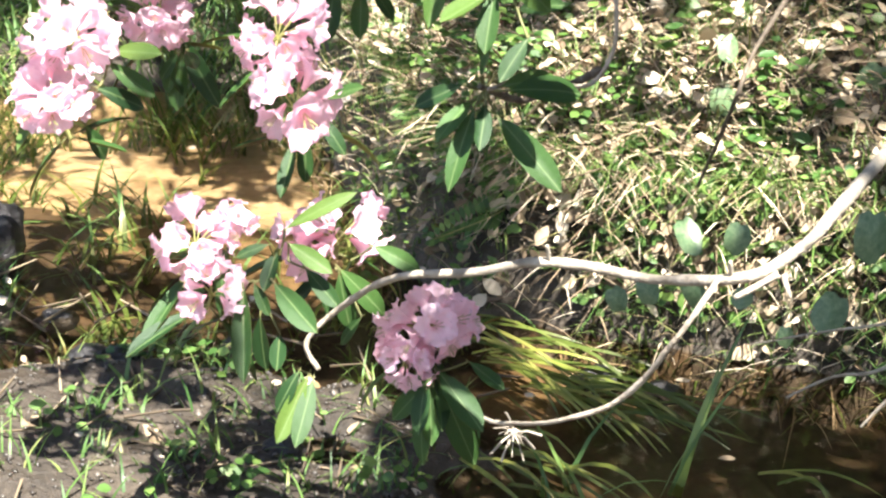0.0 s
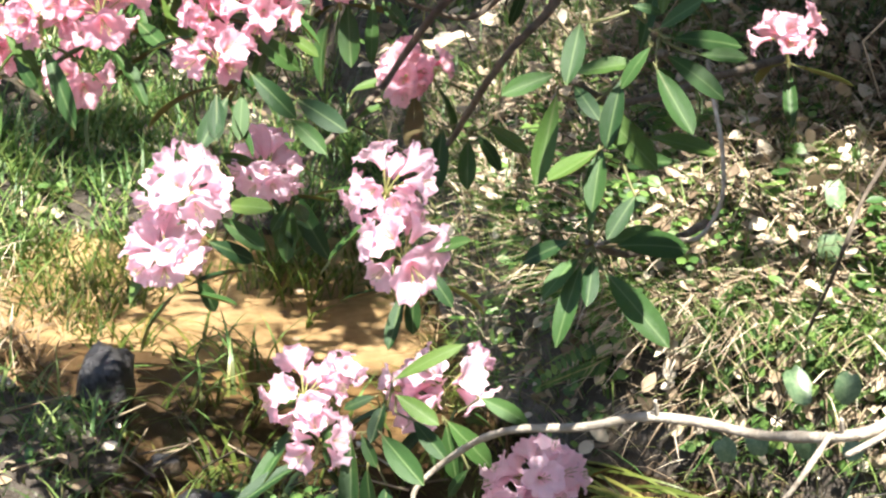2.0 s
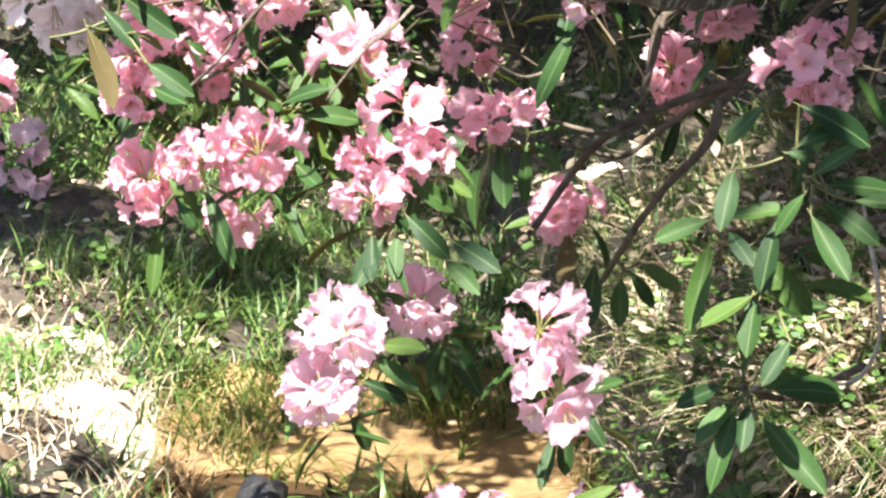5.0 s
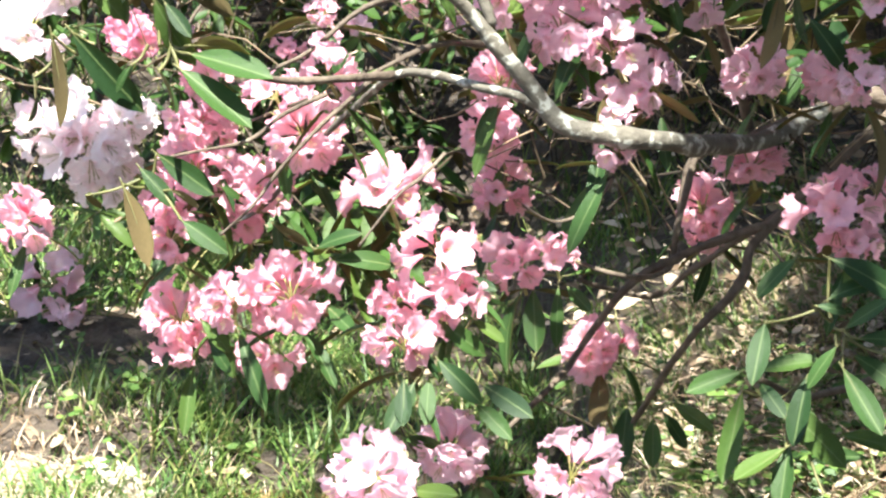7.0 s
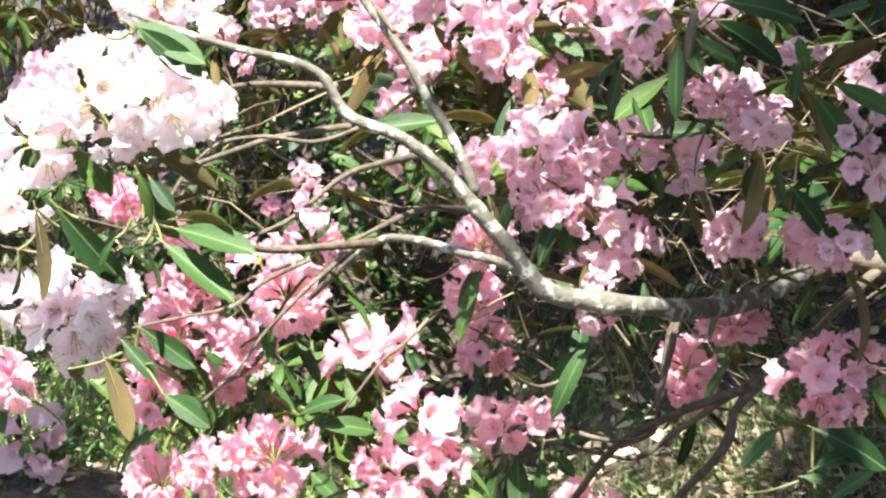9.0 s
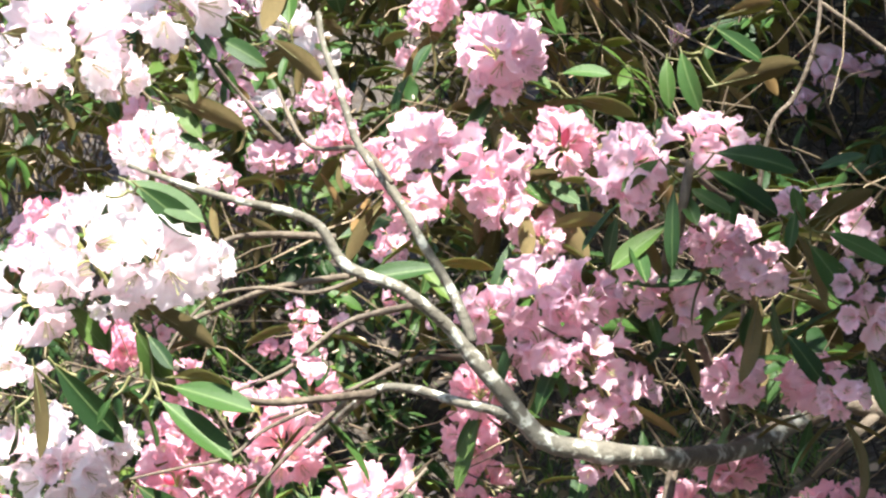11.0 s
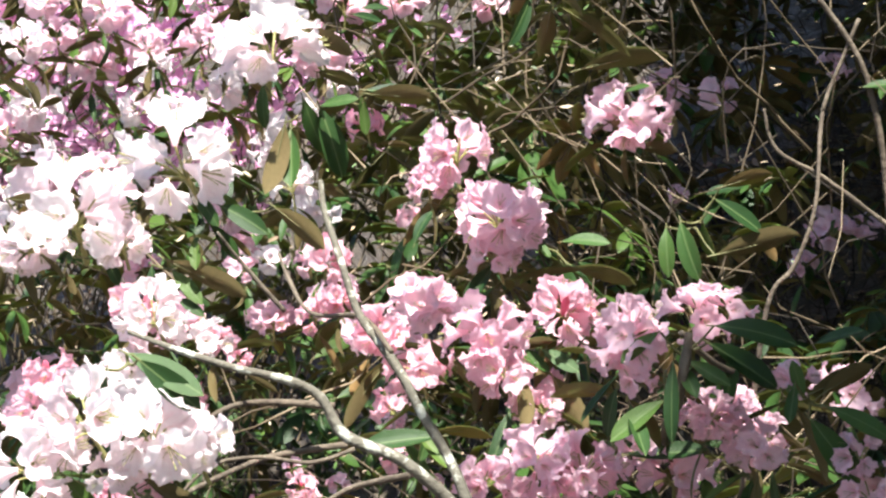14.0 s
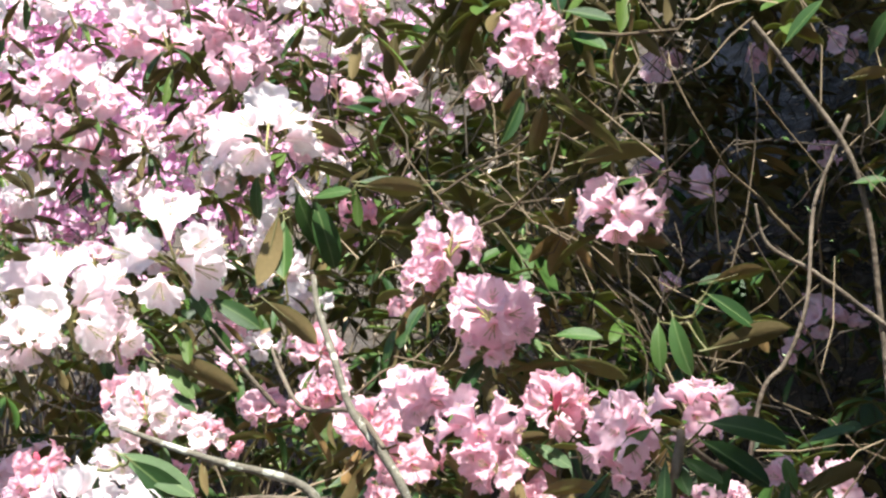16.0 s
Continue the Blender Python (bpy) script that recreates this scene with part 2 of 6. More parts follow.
EDGE = [(2.6, 2.2), (1.6, 2.75), (0.86, 3.12), (0.57, 3.19), (0.31, 3.25), (0.04, 3.33), (-0.12, 3.56), (-0.25, 4.0), (-0.4, 4.6), (-0.6, 5.4), (-1.0, 7.0), (-1.6, 10.0)]
EA, EB = np.array(EDGE[:-1]), np.array(EDGE[1:])


def bank_side(x, y):
    """Metres behind the foot of the far bank; negative over the stream."""
    p = np.array((x, y))
    d = EB - EA
    u = np.clip(((p - EA) * d).sum(1) / (d * d).sum(1), 0, 1)
    off = p - (EA + u[:, None] * d)
    k = int(np.argmin((off * off).sum(1)))
    s = math.hypot(*off[k])
    return s if d[k][0] * off[k][1] - d[k][1] * off[k][0] < 0 else -s


def ease(u):
    u = min(max(u, 0.0), 1.0)
    return u * u * (3 - 2 * u)


def height(x, y):
    s = bank_side(x, y)
    n = 0.05 * noise.noise((x * 1.7, y * 1.7, 0)) + 0.02 * noise.noise((x * 6, y * 6, 3))
    if s > 0:
        h = 0.04 + 0.34 * ease(s / 0.07) + 0.75 * min(s, 0.45) + 0.4 * max(s - 0.45, 0) + n * ease(s / 0.3)
        h += 0.55 * max(y - 6.5, 0) * ease((y - 6.5) / 1.5)
        return min(h, 9.0)
    bed = 0.045 + 0.6 * n
    left = ease((-1.05 - 0.22 * (y - 3.6) - x) / 0.35)
    h = bed + left * (0.16 + n)
    h += (0.115 + 0.5 * n + 0.035 * noise.noise((x * 9, y * 9, 1))) * ease(1.9 - 1.5 * math.hypot((x + 0.40) / 0.62, (y - 2.68) / 0.40))
    h += (0.125 + n) * ease(1.6 - 1.3 * math.hypot((x + 1.0) / 0.24, (y - 3.18) / 0.26))
    h += 0.18 * ease((2.35 - y) / 0.3)
    h += 0.13 * ease((y - 4.45 - 0.25 * (x + 0.8)) / 0.35)
    h += 0.6 * max(y - 7.0, 0) * ease((y - 7.0) / 1.5)
    return min(h, 9.0)


def build_ground():
    xs = np.concatenate([np.arange(-30, -4, 2.0), np.arange(-4, -2, 0.12), np.arange(-2, 1.2, 0.035), np.arange(1.2, 3, 0.12), np.arange(3, 31, 2.0)])
    ys = np.concatenate([np.arange(-20, 1.8, 1.2), np.arange(1.8, 5.6, 0.035), np.arange(5.6, 9, 0.12), np.arange(9, 40, 2.0)])
    nx = len(xs)
    verts = [(x, y, height(x, y)) for y in ys for x in xs]
    faces, slots = [], []
    for j in range(len(ys) - 1):
        for i in range(nx - 1):
            k = j * nx + i
            faces.append((k, k + 1, k + nx + 1, k + nx))
            z = (verts[k][2] + verts[k + nx + 1][2]) / 2
            # position splits the sun-painted and shade-painted sand, and the whitened bank soil
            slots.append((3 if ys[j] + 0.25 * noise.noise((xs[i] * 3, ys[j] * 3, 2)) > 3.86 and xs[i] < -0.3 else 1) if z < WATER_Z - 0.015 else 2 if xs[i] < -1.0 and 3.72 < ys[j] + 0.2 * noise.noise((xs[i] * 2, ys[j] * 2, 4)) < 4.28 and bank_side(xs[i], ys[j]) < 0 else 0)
    ob = new("ground", mesh_of("ground", verts, faces, [SOIL, SAND_SHADED, SUN_PALE_SOIL, SAND_SUNLIT], slots))
    tagged(ob, "brown leaf-littered soil with a sandy orange stream bed", "ground", kind="structure")
    v = [(-8, 1.9, WATER_Z), (3.0, 1.9, WATER_Z), (3.0, 9, WATER_Z), (-8, 9, WATER_Z)]
    wo = new("water", mesh_of("water", v, [(0, 1, 2, 3)], [WATER], smooth=False))
    tagged(wo, "clear shallow brown stream water over sand", "stream", kind="structure")


build_ground()

# ---------------------------------------------------------------- flowers and leaves
def floret_mesh(seed, mat, n=40, fine=True):
    """One open bell with five broad, frilled, shallow lobes; it opens along z and its mouth is about one unit across."""
    rnd = random.Random(seed)
    verts, faces = [], []
    rows = ((0.0, 0.05), (0.17, 0.09), (0.34, 0.16), (0.49, 0.26), (0.60, 0.37), (0.665, 0.47), (0.68, 0.56)) if fine else ((0.0, 0.05), (0.25, 0.12), (0.49, 0.26), (0.62, 0.42), (0.68, 0.56))
    curl = [rnd.uniform(-0.13, 0.12) for _ in range(5)]
    size = [rnd.uniform(0.90, 1.12) for _ in range(5)]
    wave = [rnd.random() * 6.28 for _ in range(5)]
    bend = rnd.uniform(0.05, 0.16)
    for q, (z, r) in enumerate(rows):
        rim = max(q / (len(rows) - 1) - 0.35, 0) / 0.65
        for i in range(n):
            u = i * 5 / n + 0.5
            lobe, f = int(u) % 5, u % 1.0 - 0.5
            d = abs(f) * 2
            a = 2 * math.pi * i / n
            edge = rim * rim
            rr = r * (1 - 0.19 * edge * d ** 3) * (1 + (size[lobe] - 1) * rim) * (1 + edge * (0.045 * math.sin(f * 18 + wave[lobe]) + 0.05 * rnd.uniform(-1, 1)))
            zz = z + rim * curl[lobe] * (1 - d * d) + edge * (0.055 * math.sin(f * 11 + wave[lobe]) + 0.035 * rnd.uniform(-1, 1) - 0.04 * d)
            verts.append((rr * math.cos(a) + bend * z * z, rr * math.sin(a), zz))
        if q:
            o = (q - 1) * n
            faces += [(o + i, o + (i + 1) % n, o + n + (i + 1) % n, o + n + i) for i in range(n)]
    slots = [0] * len(faces)
    for k in range(5 if fine else 0):
        a = k * 1.2566 + rnd.uniform(-0.4, 0.4)
        way = Vector((math.cos(a), math.sin(a), 0))
        v, f = tube([way * 0.02 + Vector((0, 0, 0.3)), way * 0.07 + Vector((0.04, 0, 0.56)), way * 0.13 + Vector((0.07, 0, rnd.uniform(0.70, 0.86)))], (0.010, 0.008, 0.014), 3)
        o = len(verts)
        verts.extend(v)
        faces.extend([tuple(i + o for i in g) for g in f])
        slots += [1] * len(f)
    return mesh_of("floret", verts, faces, [mat, STALK], slots)


def bud_mesh():
    """A closed, pointed flower bud along z."""
    verts, faces = [], []
    for q, (z, r) in enumerate(((0.0, 0.05), (0.15, 0.10), (0.40, 0.16), (0.62, 0.15), (0.80, 0.07), (0.86, 0.01))):
        verts += [(r * math.cos(k * 1.0472) * (1 + 0.12 * (k % 2)), r * math.sin(k * 1.0472), z) for k in range(6)]
        if q:
            o = (q - 1) * 6
            faces += [(o + k, o + (k + 1) % 6, o + 6 + (k + 1) % 6, o + 6 + k) for k in range(6)]
    return mesh_of("bud", verts, faces, [PETAL_BUD])


def truss_layout(seed, count, first, last=112, grow=1.0):
    """Poses of the florets round a truss of radius one, and the stalk mesh that carries them."""
    rnd = random.Random(seed)
    poses, verts, faces = [], [], []

    def add(points, radii, sides=4):
        v, f = tube(points, radii, sides)
        o = len(verts)
        verts.extend(v)
        faces.extend([tuple(i + o for i in g) for g in f])

    for k in range(count):
        u = (k + 0.5) / count
        polar = math.radians(first + (last - first) * u ** 0.75) * rnd.uniform(0.85, 1.12)
        a = k * 2.39996 + rnd.uniform(-0.5, 0.5)
        way = Vector((math.sin(polar) * math.cos(a), math.sin(polar) * math.sin(a), math.cos(polar)))
        foot = way * rnd.uniform(0.14, 0.50)
        face = (way + Vector((rnd.uniform(-0.25, 0.25), rnd.uniform(-0.25, 0.25), rnd.uniform(-0.35, 0.1)))).normalized()
        poses.append(Matrix.Translation(foot) @ frame_to(face, rnd.random() * 6) @ Matrix.Diagonal((rnd.uniform(0.8, 1.15), rnd.uniform(0.8, 1.15), 1, 1)) @ Matrix.Scale(grow * rnd.uniform(0.60, 0.86), 4))
        add([(0, 0, -0.35), foot * 0.5 + Vector((0, 0, -0.12)), foot], (0.022, 0.020, 0.024))
    add([(0, 0, -1.1), (0, 0, -0.7), (0, 0, -0.3)], (0.055, 0.05, 0.05), 6)
    return poses, (verts, faces)


def leaf_mesh(seed, droop, fold):
    """A leathery oblong leaf, one unit long along x, with a sunk midrib, glossy above and felted below."""
    rnd = random.Random(seed)
    n, half = 10, (0.0, 0.045, 0.092, 0.124, 0.142, 0.150, 0.147, 0.130, 0.088, 0.0)
    verts, faces, slots = [], [], []
    tw = rnd.uniform(-0.25, 0.25)
    for layer in (0, 1):
        o = len(verts)
        for i in range(n):
            u = i / (n - 1)
            x, z = u - 0.08 * droop * u * u, -droop * u * u
            wv = 0.012 * math.sin(u * 9 + rnd.random()) if not layer else 0.0
            for s in (-1, -0.55, 0, 0.55, 1):
                w = half[i] * s
                verts.append((x, w, z + abs(s) * half[i] * fold + s * half[i] * tw * u - (0.0 if not layer else 0.008)))
        for i in range(n - 1):
            for k in range(4):
                q = (o + i * 5 + k, o + (i + 1) * 5 + k, o + (i + 1) * 5 + k + 1, o + i * 5 + k + 1)
                faces.append(q if not layer else q[::-1])
                slots.append(layer)
    # the stalk of the leaf
    v, f = tube([(-0.09, 0, 0.0), (0.02, 0, -0.004), (0.5, 0, -0.25 * droop - 0.006)], (0.011, 0.011, 0.005), 4)
    o = len(verts)
    verts += v
    faces += [tuple(i + o for i in g) for g in f]
    slots += [2] * len(f)
    return mesh_of("leaf", verts, faces, [LEAF_RIBBED, LEAF_UNDER, PETIOLE], slots)


PETALS = (("pink", PETAL), ("pale", PETAL_PALE), ("sun_white", PETAL_SUN_WHITE), ("deep", PETAL_DEEP), ("magenta", PETAL_MAGENTA))
FLORETS = {k: [floret_mesh(s, m) for s in (1, 2, 3, 4)] for k, m in PETALS}
FAR_FLORETS = {k: [floret_mesh(s, m, 25, False) for s in (1, 2, 3)] for k, m in PETALS}
LEAVES = [leaf_mesh(s, d, f) for s, d, f in ((1, 0.10, 0.35), (2, 0.28, 0.25), (3, 0.45, 0.3), (4, -0.05, 0.4), (5, 0.2, 0.1))]
LAYOUTS = []
for s, c, first, last, grow in ((1, 13, 28, 114, 1.0), (3, 12, 36, 110, 1.02), (4, 7, 20, 100, 1.15), (5, 14, 22, 118, 0.96), (6, 8, 25, 105, 1.1), (8, 11, 32, 120, 1.06)):
    poses, (v, f) = truss_layout(s, c, first, last, grow)
    LAYOUTS.append((poses, mesh_of("flower_truss", v, f, [STALK])))
BUD = bud_mesh()


SITES = []


def add_truss(shrub, place, radius, rnd, kind="pink", lean=None, leaves=6, leaf=0.12):
    SITES.append((*place, radius))
    base = Vector(shrub.location)
    tilt = Vector(lean) if lean else Vector((rnd.uniform(-0.35, 0.25), rnd.uniform(-0.9, -0.2), rnd.uniform(0.6, 1.0)))
    poses, me = LAYOUTS[rnd.choice((0, 1, 2, 3, 4, 5, 5)) if radius > 0.035 and place[1] < 3.6 else rnd.choice((2, 4))]
    turn = frame_to(tilt.normalized(), rnd.random() * 6)
    m = Matrix.Translation(Vector(place) - base) @ turn @ Matrix.Diagonal((radius * rnd.uniform(0.9, 1.2), radius * rnd.uniform(0.9, 1.2), radius * rnd.uniform(0.85, 1.15), 1))
    truss = part("flower_truss", me, shrub, m)
    for p in poses:
        part("floret", rnd.choice((FLORETS if place[1] < 3.4 else FAR_FLORETS)[kind]), truss, p)
    if rnd.random() < 0.22 and place[1] < 3.6 and kind == "pink":
        part("bud", BUD, truss, Matrix.Translation((rnd.uniform(-0.2, 0.2), rnd.uniform(-0.2, 0.2), 0.1)) @ frame_to(Vector((rnd.uniform(-0.4, 0.4), rnd.uniform(-0.4, 0.4), 1)).normalized(), 0.0) @ Matrix.Scale(0.75, 4), "deep-pink closed bud")
    for k in range(leaves):
        a = k * 2.4 + rnd.uniform(-0.4, 0.4)
        out = turn.to_3x3() @ Vector((math.cos(a), math.sin(a), rnd.uniform(-0.45, 0.1)))
        out = (out + Vector((0, 0, -0.3))).normalized()
        foot = Vector(place) - turn.to_3x3() @ Vector((0, 0, radius * 0.9))
        turned = place[2] > 1.45 and rnd.random() < 0.5
        add_leaf(shrub, foot + out * 0.012, foot + out * leaf * rnd.uniform(0.75, 1.15), rnd, (0, 0.6, 0.7) if turned else (0, 0, 1), 0.72)
    return truss


def add_leaf(shrub, foot, tip, rnd, up=(0, 0, 1), width=1.0, which=None, label=""):
    """A leaf from its foot to its tip, with its upper face towards up."""
    foot, tip = Vector(foot), Vector(tip)
    x = (tip - foot)
    size = x.length
    x.normalize()
    z = Vector(up) + Vector((rnd.uniform(-0.35, 0.35), rnd.uniform(-0.2, 0.2), 0))
    z = (z - x * z.dot(x))
    z = z.normalized() if z.length > 1e-3 else x.orthogonal()
    y = z.cross(x)
    m = Matrix((x, y, z)).transposed().to_4x4()
    m = Matrix.Translation(foot - Vector(shrub.location)) @ m @ Matrix.Diagonal((size, size * width, size, 1))
    return part("leaf", LEAVES[which if which is not None else rnd.randrange(len(LEAVES))], shrub, m, label)


def add_branch(shrub, points, radii, mat, name="branch", label=""):
    """A slightly crooked, knotty branch through the given points."""
    base, pts = Vector(shrub.location), [Vector(p) for p in points]
    path, thick = [], []
    for i in range(len(pts) - 1):
        a, b, c, d = pts[max(i - 1, 0)], pts[i], pts[i + 1], pts[min(i + 2, len(pts) - 1)]
        for k in range(4):
            u = k / 4
            p = 0.5 * (2 * b + (c - a) * u + (2 * a - 5 * b + 4 * c - d) * u * u + (3 * b - a - 3 * c + d) * u ** 3)
            r = radii[i] + (radii[i + 1] - radii[i]) * u
            path.append(p + noise.noise_vector(p * 14) * min(0.55 * r, 0.006))
            thick.append(r * (1 + 0.22 * noise.noise(p * 30)))
    path.append(pts[-1])
    thick.append(radii[-1])
    v, f = tube([p - base for p in path], thick, 8)
    return part(name, mesh_of(name, v, f, [mat]), shrub, None, label)


LOW_TRUSSES = [(-0.50, 2.33, 0.92, 0.053), (-0.52, 2.30, 0.84, 0.059), (-0.43, 2.56, 0.89, 0.050), (-0.24, 2.41, 0.92, 0.054), (-0.21, 2.38, 0.84, 0.061), (-0.34, 2.37, 0.63, 0.048), (-0.31, 2.34, 0.57, 0.043), (-0.29, 2.38, 0.66, 0.031), (-0.15, 2.48, 0.61, 0.065), (-0.20, 2.48, 0.60, 0.040), (-0.01, 2.36, 0.53, 0.064), (-0.04, 2.34, 0.49, 0.041)]
MID_TRUSSES = [(-0.87, 2.65, 1.04, 0.057), (-0.86, 2.64, 1.00, 0.038), (-0.67, 2.56, 1.11, 0.063), (-0.75, 2.54, 1.10, 0.044), (-0.74, 2.70, 0.98, 0.053), (-0.44, 2.48, 1.20, 0.055), (-0.42, 2.47, 1.14, 0.040), (-0.48, 2.44, 1.08, 0.048), (-0.50, 2.46, 1.13, 0.032), (-0.34, 2.56, 1.17, 0.041), (-0.29, 2.56, 1.18, 0.035), (-0.27, 2.96, 0.95, 0.053), (-0.22, 2.97, 0.96, 0.028), (0.37, 3.30, 0.98, 0.058), (-0.60, 2.48, 1.43, 0.045), (-0.67, 2.63, 1.33, 0.055), (-0.72, 2.64, 1.39, 0.037), (-0.60, 2.88, 1.21, 0.065), (-0.48, 3.21, 1.27, 0.055), (-0.46, 3.22, 1.17, 0.050)]
MID_B_TRUSSES = [(-0.76, 2.72, 1.24, 0.050), (-0.86, 2.70, 1.26, 0.047), (-0.86, 2.72, 1.33, 0.039), (-0.89, 2.66, 1.16, 0.045), (-0.90, 2.69, 1.22, 0.039), (-0.10, 3.01, 1.19, 0.053), (-0.03, 2.90, 1.28, 0.046), (-0.09, 3.01, 1.15, 0.037), (0.09, 2.45, 1.29, 0.052), (0.11, 2.44, 1.25, 0.033), (0.14, 2.46, 1.32, 0.031), (-0.38, 2.58, 1.43, 0.036)]
FAR_TRUSSES = [(-2.10, 5.19, 0.50, 0.105), (-2.18, 5.20, 0.64, 0.076), (-2.05, 5.18, 0.43, 0.068)]
UPPER_TRUSSES = [(-0.67, 1.79, 1.66, 0.044), (-0.60, 1.80, 1.65, 0.046), (-0.72, 1.78, 1.61, 0.044), (-0.63, 1.79, 1.61, 0.028), (-0.56, 1.80, 1.64, 0.033), (-0.74, 1.94, 1.41, 0.053), (-0.78, 1.93, 1.42, 0.037), (-0.70, 1.94, 1.43, 0.034), (-0.72, 1.94, 1.37, 0.031), (-0.81, 1.94, 1.53, 0.037), (-0.36, 2.48, 1.55, 0.038), (-0.29, 2.49, 1.58, 0.052), (-0.23, 2.50, 1.57, 0.044), (-0.28, 2.49, 1.51, 0.047), (-0.22, 2.50, 1.49, 0.052), (-0.16, 2.50, 1.44, 0.036), (-0.21, 2.49, 1.41, 0.036), (-0.20, 2.42, 1.36, 0.025), (-0.39, 2.65, 1.43, 0.029), (-0.56, 3.12, 1.78, 0.065)]
UPPER_B_TRUSSES = [(-0.39, 2.69, 1.75, 0.059), (-0.36, 2.69, 1.69, 0.047), (-0.31, 2.70, 1.64, 0.034), (-0.32, 3.16, 1.78, 0.050), (-0.17, 2.44, 1.75, 0.045), (-0.16, 2.43, 1.70, 0.029), (-0.08, 2.55, 1.78, 0.042), (-0.04, 2.56, 1.79, 0.030), (-0.06, 2.48, 1.65, 0.037), (0.00, 2.49, 1.61, 0.036), (0.05, 2.50, 1.70, 0.027), (-0.11, 2.57, 1.56, 0.048), (-0.15, 2.56, 1.59, 0.031), (0.15, 2.46, 1.56, 0.045), (0.13, 2.47, 1.61, 0.029), (0.11, 2.45, 1.46, 0.031), (-0.02, 2.91, 1.41, 0.024)]
REAR_TRUSSES = [(-1.79, 4.52, 1.57, 0.075), (-1.84, 4.51, 1.50, 0.050), (-1.38, 5.15, 1.74, 0.061), (-1.16, 5.07, 1.80, 0.070), (-0.77, 3.66, 1.73, 0.052), (-0.76, 4.16, 1.65, 0.066), (-1.07, 4.29, 1.39, 0.029), (-0.74, 4.34, 1.37, 0.029), (-0.96, 4.30, 1.36, 0.027), (-0.29, 5.80, 2.48, 0.070), (-0.12, 5.61, 2.44, 0.059), (0.22, 5.69, 2.04, 0.071), (0.32, 5.71, 2.06, 0.047), (0.14, 5.74, 1.94, 0.051), (0.25, 6.43, 2.64, 0.050), (-0.24, 5.60, 2.14, 0.034), (-1.44, 5.13, 1.87, 0.048), (-0.32, 6.69, 2.98, 0.090), (0.04, 7.70, 3.20, 0.074), (0.21, 7.72, 3.21, 0.051)]
REAR_B_TRUSSES = [(0.31, 6.42, 3.02, 0.066), (-1.59, 5.57, 2.77, 0.088), (-1.66, 5.55, 2.88, 0.085), (-1.59, 4.87, 2.72, 0.075), (-1.79, 4.82, 2.40, 0.065), (-1.86, 4.71, 2.47, 0.064), (-0.82, 5.61, 2.71, 0.063), (-1.32, 5.51, 2.54, 0.078), (-1.34, 5.90, 2.75, 0.074), (-1.68, 4.86, 2.75, 0.070), (-1.49, 5.58, 2.87, 0.079), (-1.82, 4.71, 2.61, 0.068), (-1.65, 4.84, 2.46, 0.054), (-1.72, 4.73, 2.54, 0.061), (-1.09, 5.57, 2.71, 0.069)]
CROWN_TRUSSES = [(-0.80, 2.48, 1.97, 0.069), (-0.91, 2.38, 1.89, 0.067), (-0.85, 2.40, 1.86, 0.042), (-0.97, 2.38, 1.85, 0.044), (-0.86, 3.20, 2.23, 0.089), (-0.79, 2.36, 1.76, 0.043), (-0.82, 2.36, 1.69, 0.030), (-0.72, 2.38, 1.73, 0.026), (-0.48, 2.91, 2.03, 0.057), (-0.52, 2.90, 1.98, 0.036), (-0.39, 2.82, 1.92, 0.064), (-0.40, 2.82, 1.86, 0.036), (-0.22, 3.11, 2.11, 0.057), (-1.31, 3.28, 2.01, 0.044), (-1.21, 3.30, 2.02, 0.037), (-0.32, 2.59, 2.32, 0.043), (-0.33, 2.59, 2.27, 0.037), (-0.30, 2.60, 2.24, 0.024), (-0.56, 2.55, 2.34, 0.032)]
FILL_TRUSSES = [(-0.90, 2.90, 1.38, 0.040), (-0.93, 2.85, 1.25, 0.042), (-0.86, 2.80, 1.24, 0.040), (-0.81, 2.90, 1.20, 0.042), (-0.84, 2.90, 1.14, 0.036), (-0.94, 2.85, 1.13, 0.044), (-0.91, 2.95, 1.29, 0.040), (-0.99, 2.80, 1.45, 0.040), (-1.22, 2.90, 1.13, 0.050), (-0.92, 2.90, 1.60, 0.045), (-0.71, 2.90, 1.49, 0.020), (-0.38, 2.62, 1.43, 0.034), (-0.22, 2.62, 1.33, 0.030), (-1.14, 2.90, 1.65, 0.045), (-1.16, 2.90, 1.60, 0.045), (-0.75, 3.30, 1.79, 0.034), (-0.87, 3.30, 1.75, 0.036), (-0.94, 2.90, 1.75, 0.045), (-1.00, 2.90, 1.77, 0.040), (-0.79, 3.30, 1.76, 0.030), (-0.04, 2.80, 1.64, 0.042), (0.01, 2.80, 1.60, 0.042), (0.14, 2.90, 1.67, 0.042), (0.09, 2.80, 1.43, 0.050), (-0.03, 2.80, 1.43, 0.045), (-0.32, 2.75, 1.66, 0.040), (-0.28, 2.70, 1.78, 0.045), (-0.56, 2.75, 1.74, 0.042), (-0.50, 2.75, 1.69, 0.042), (-0.86, 2.90, 1.72, 0.030), (-0.62, 3.20, 1.58, 0.020)]

rnd = random.Random(5)
shrub = thing("rhododendron", (0.9, 3.1, 0.6), "large sprawling rhododendron in full pale-pink bloom with leathery dark leaves", "shrub")
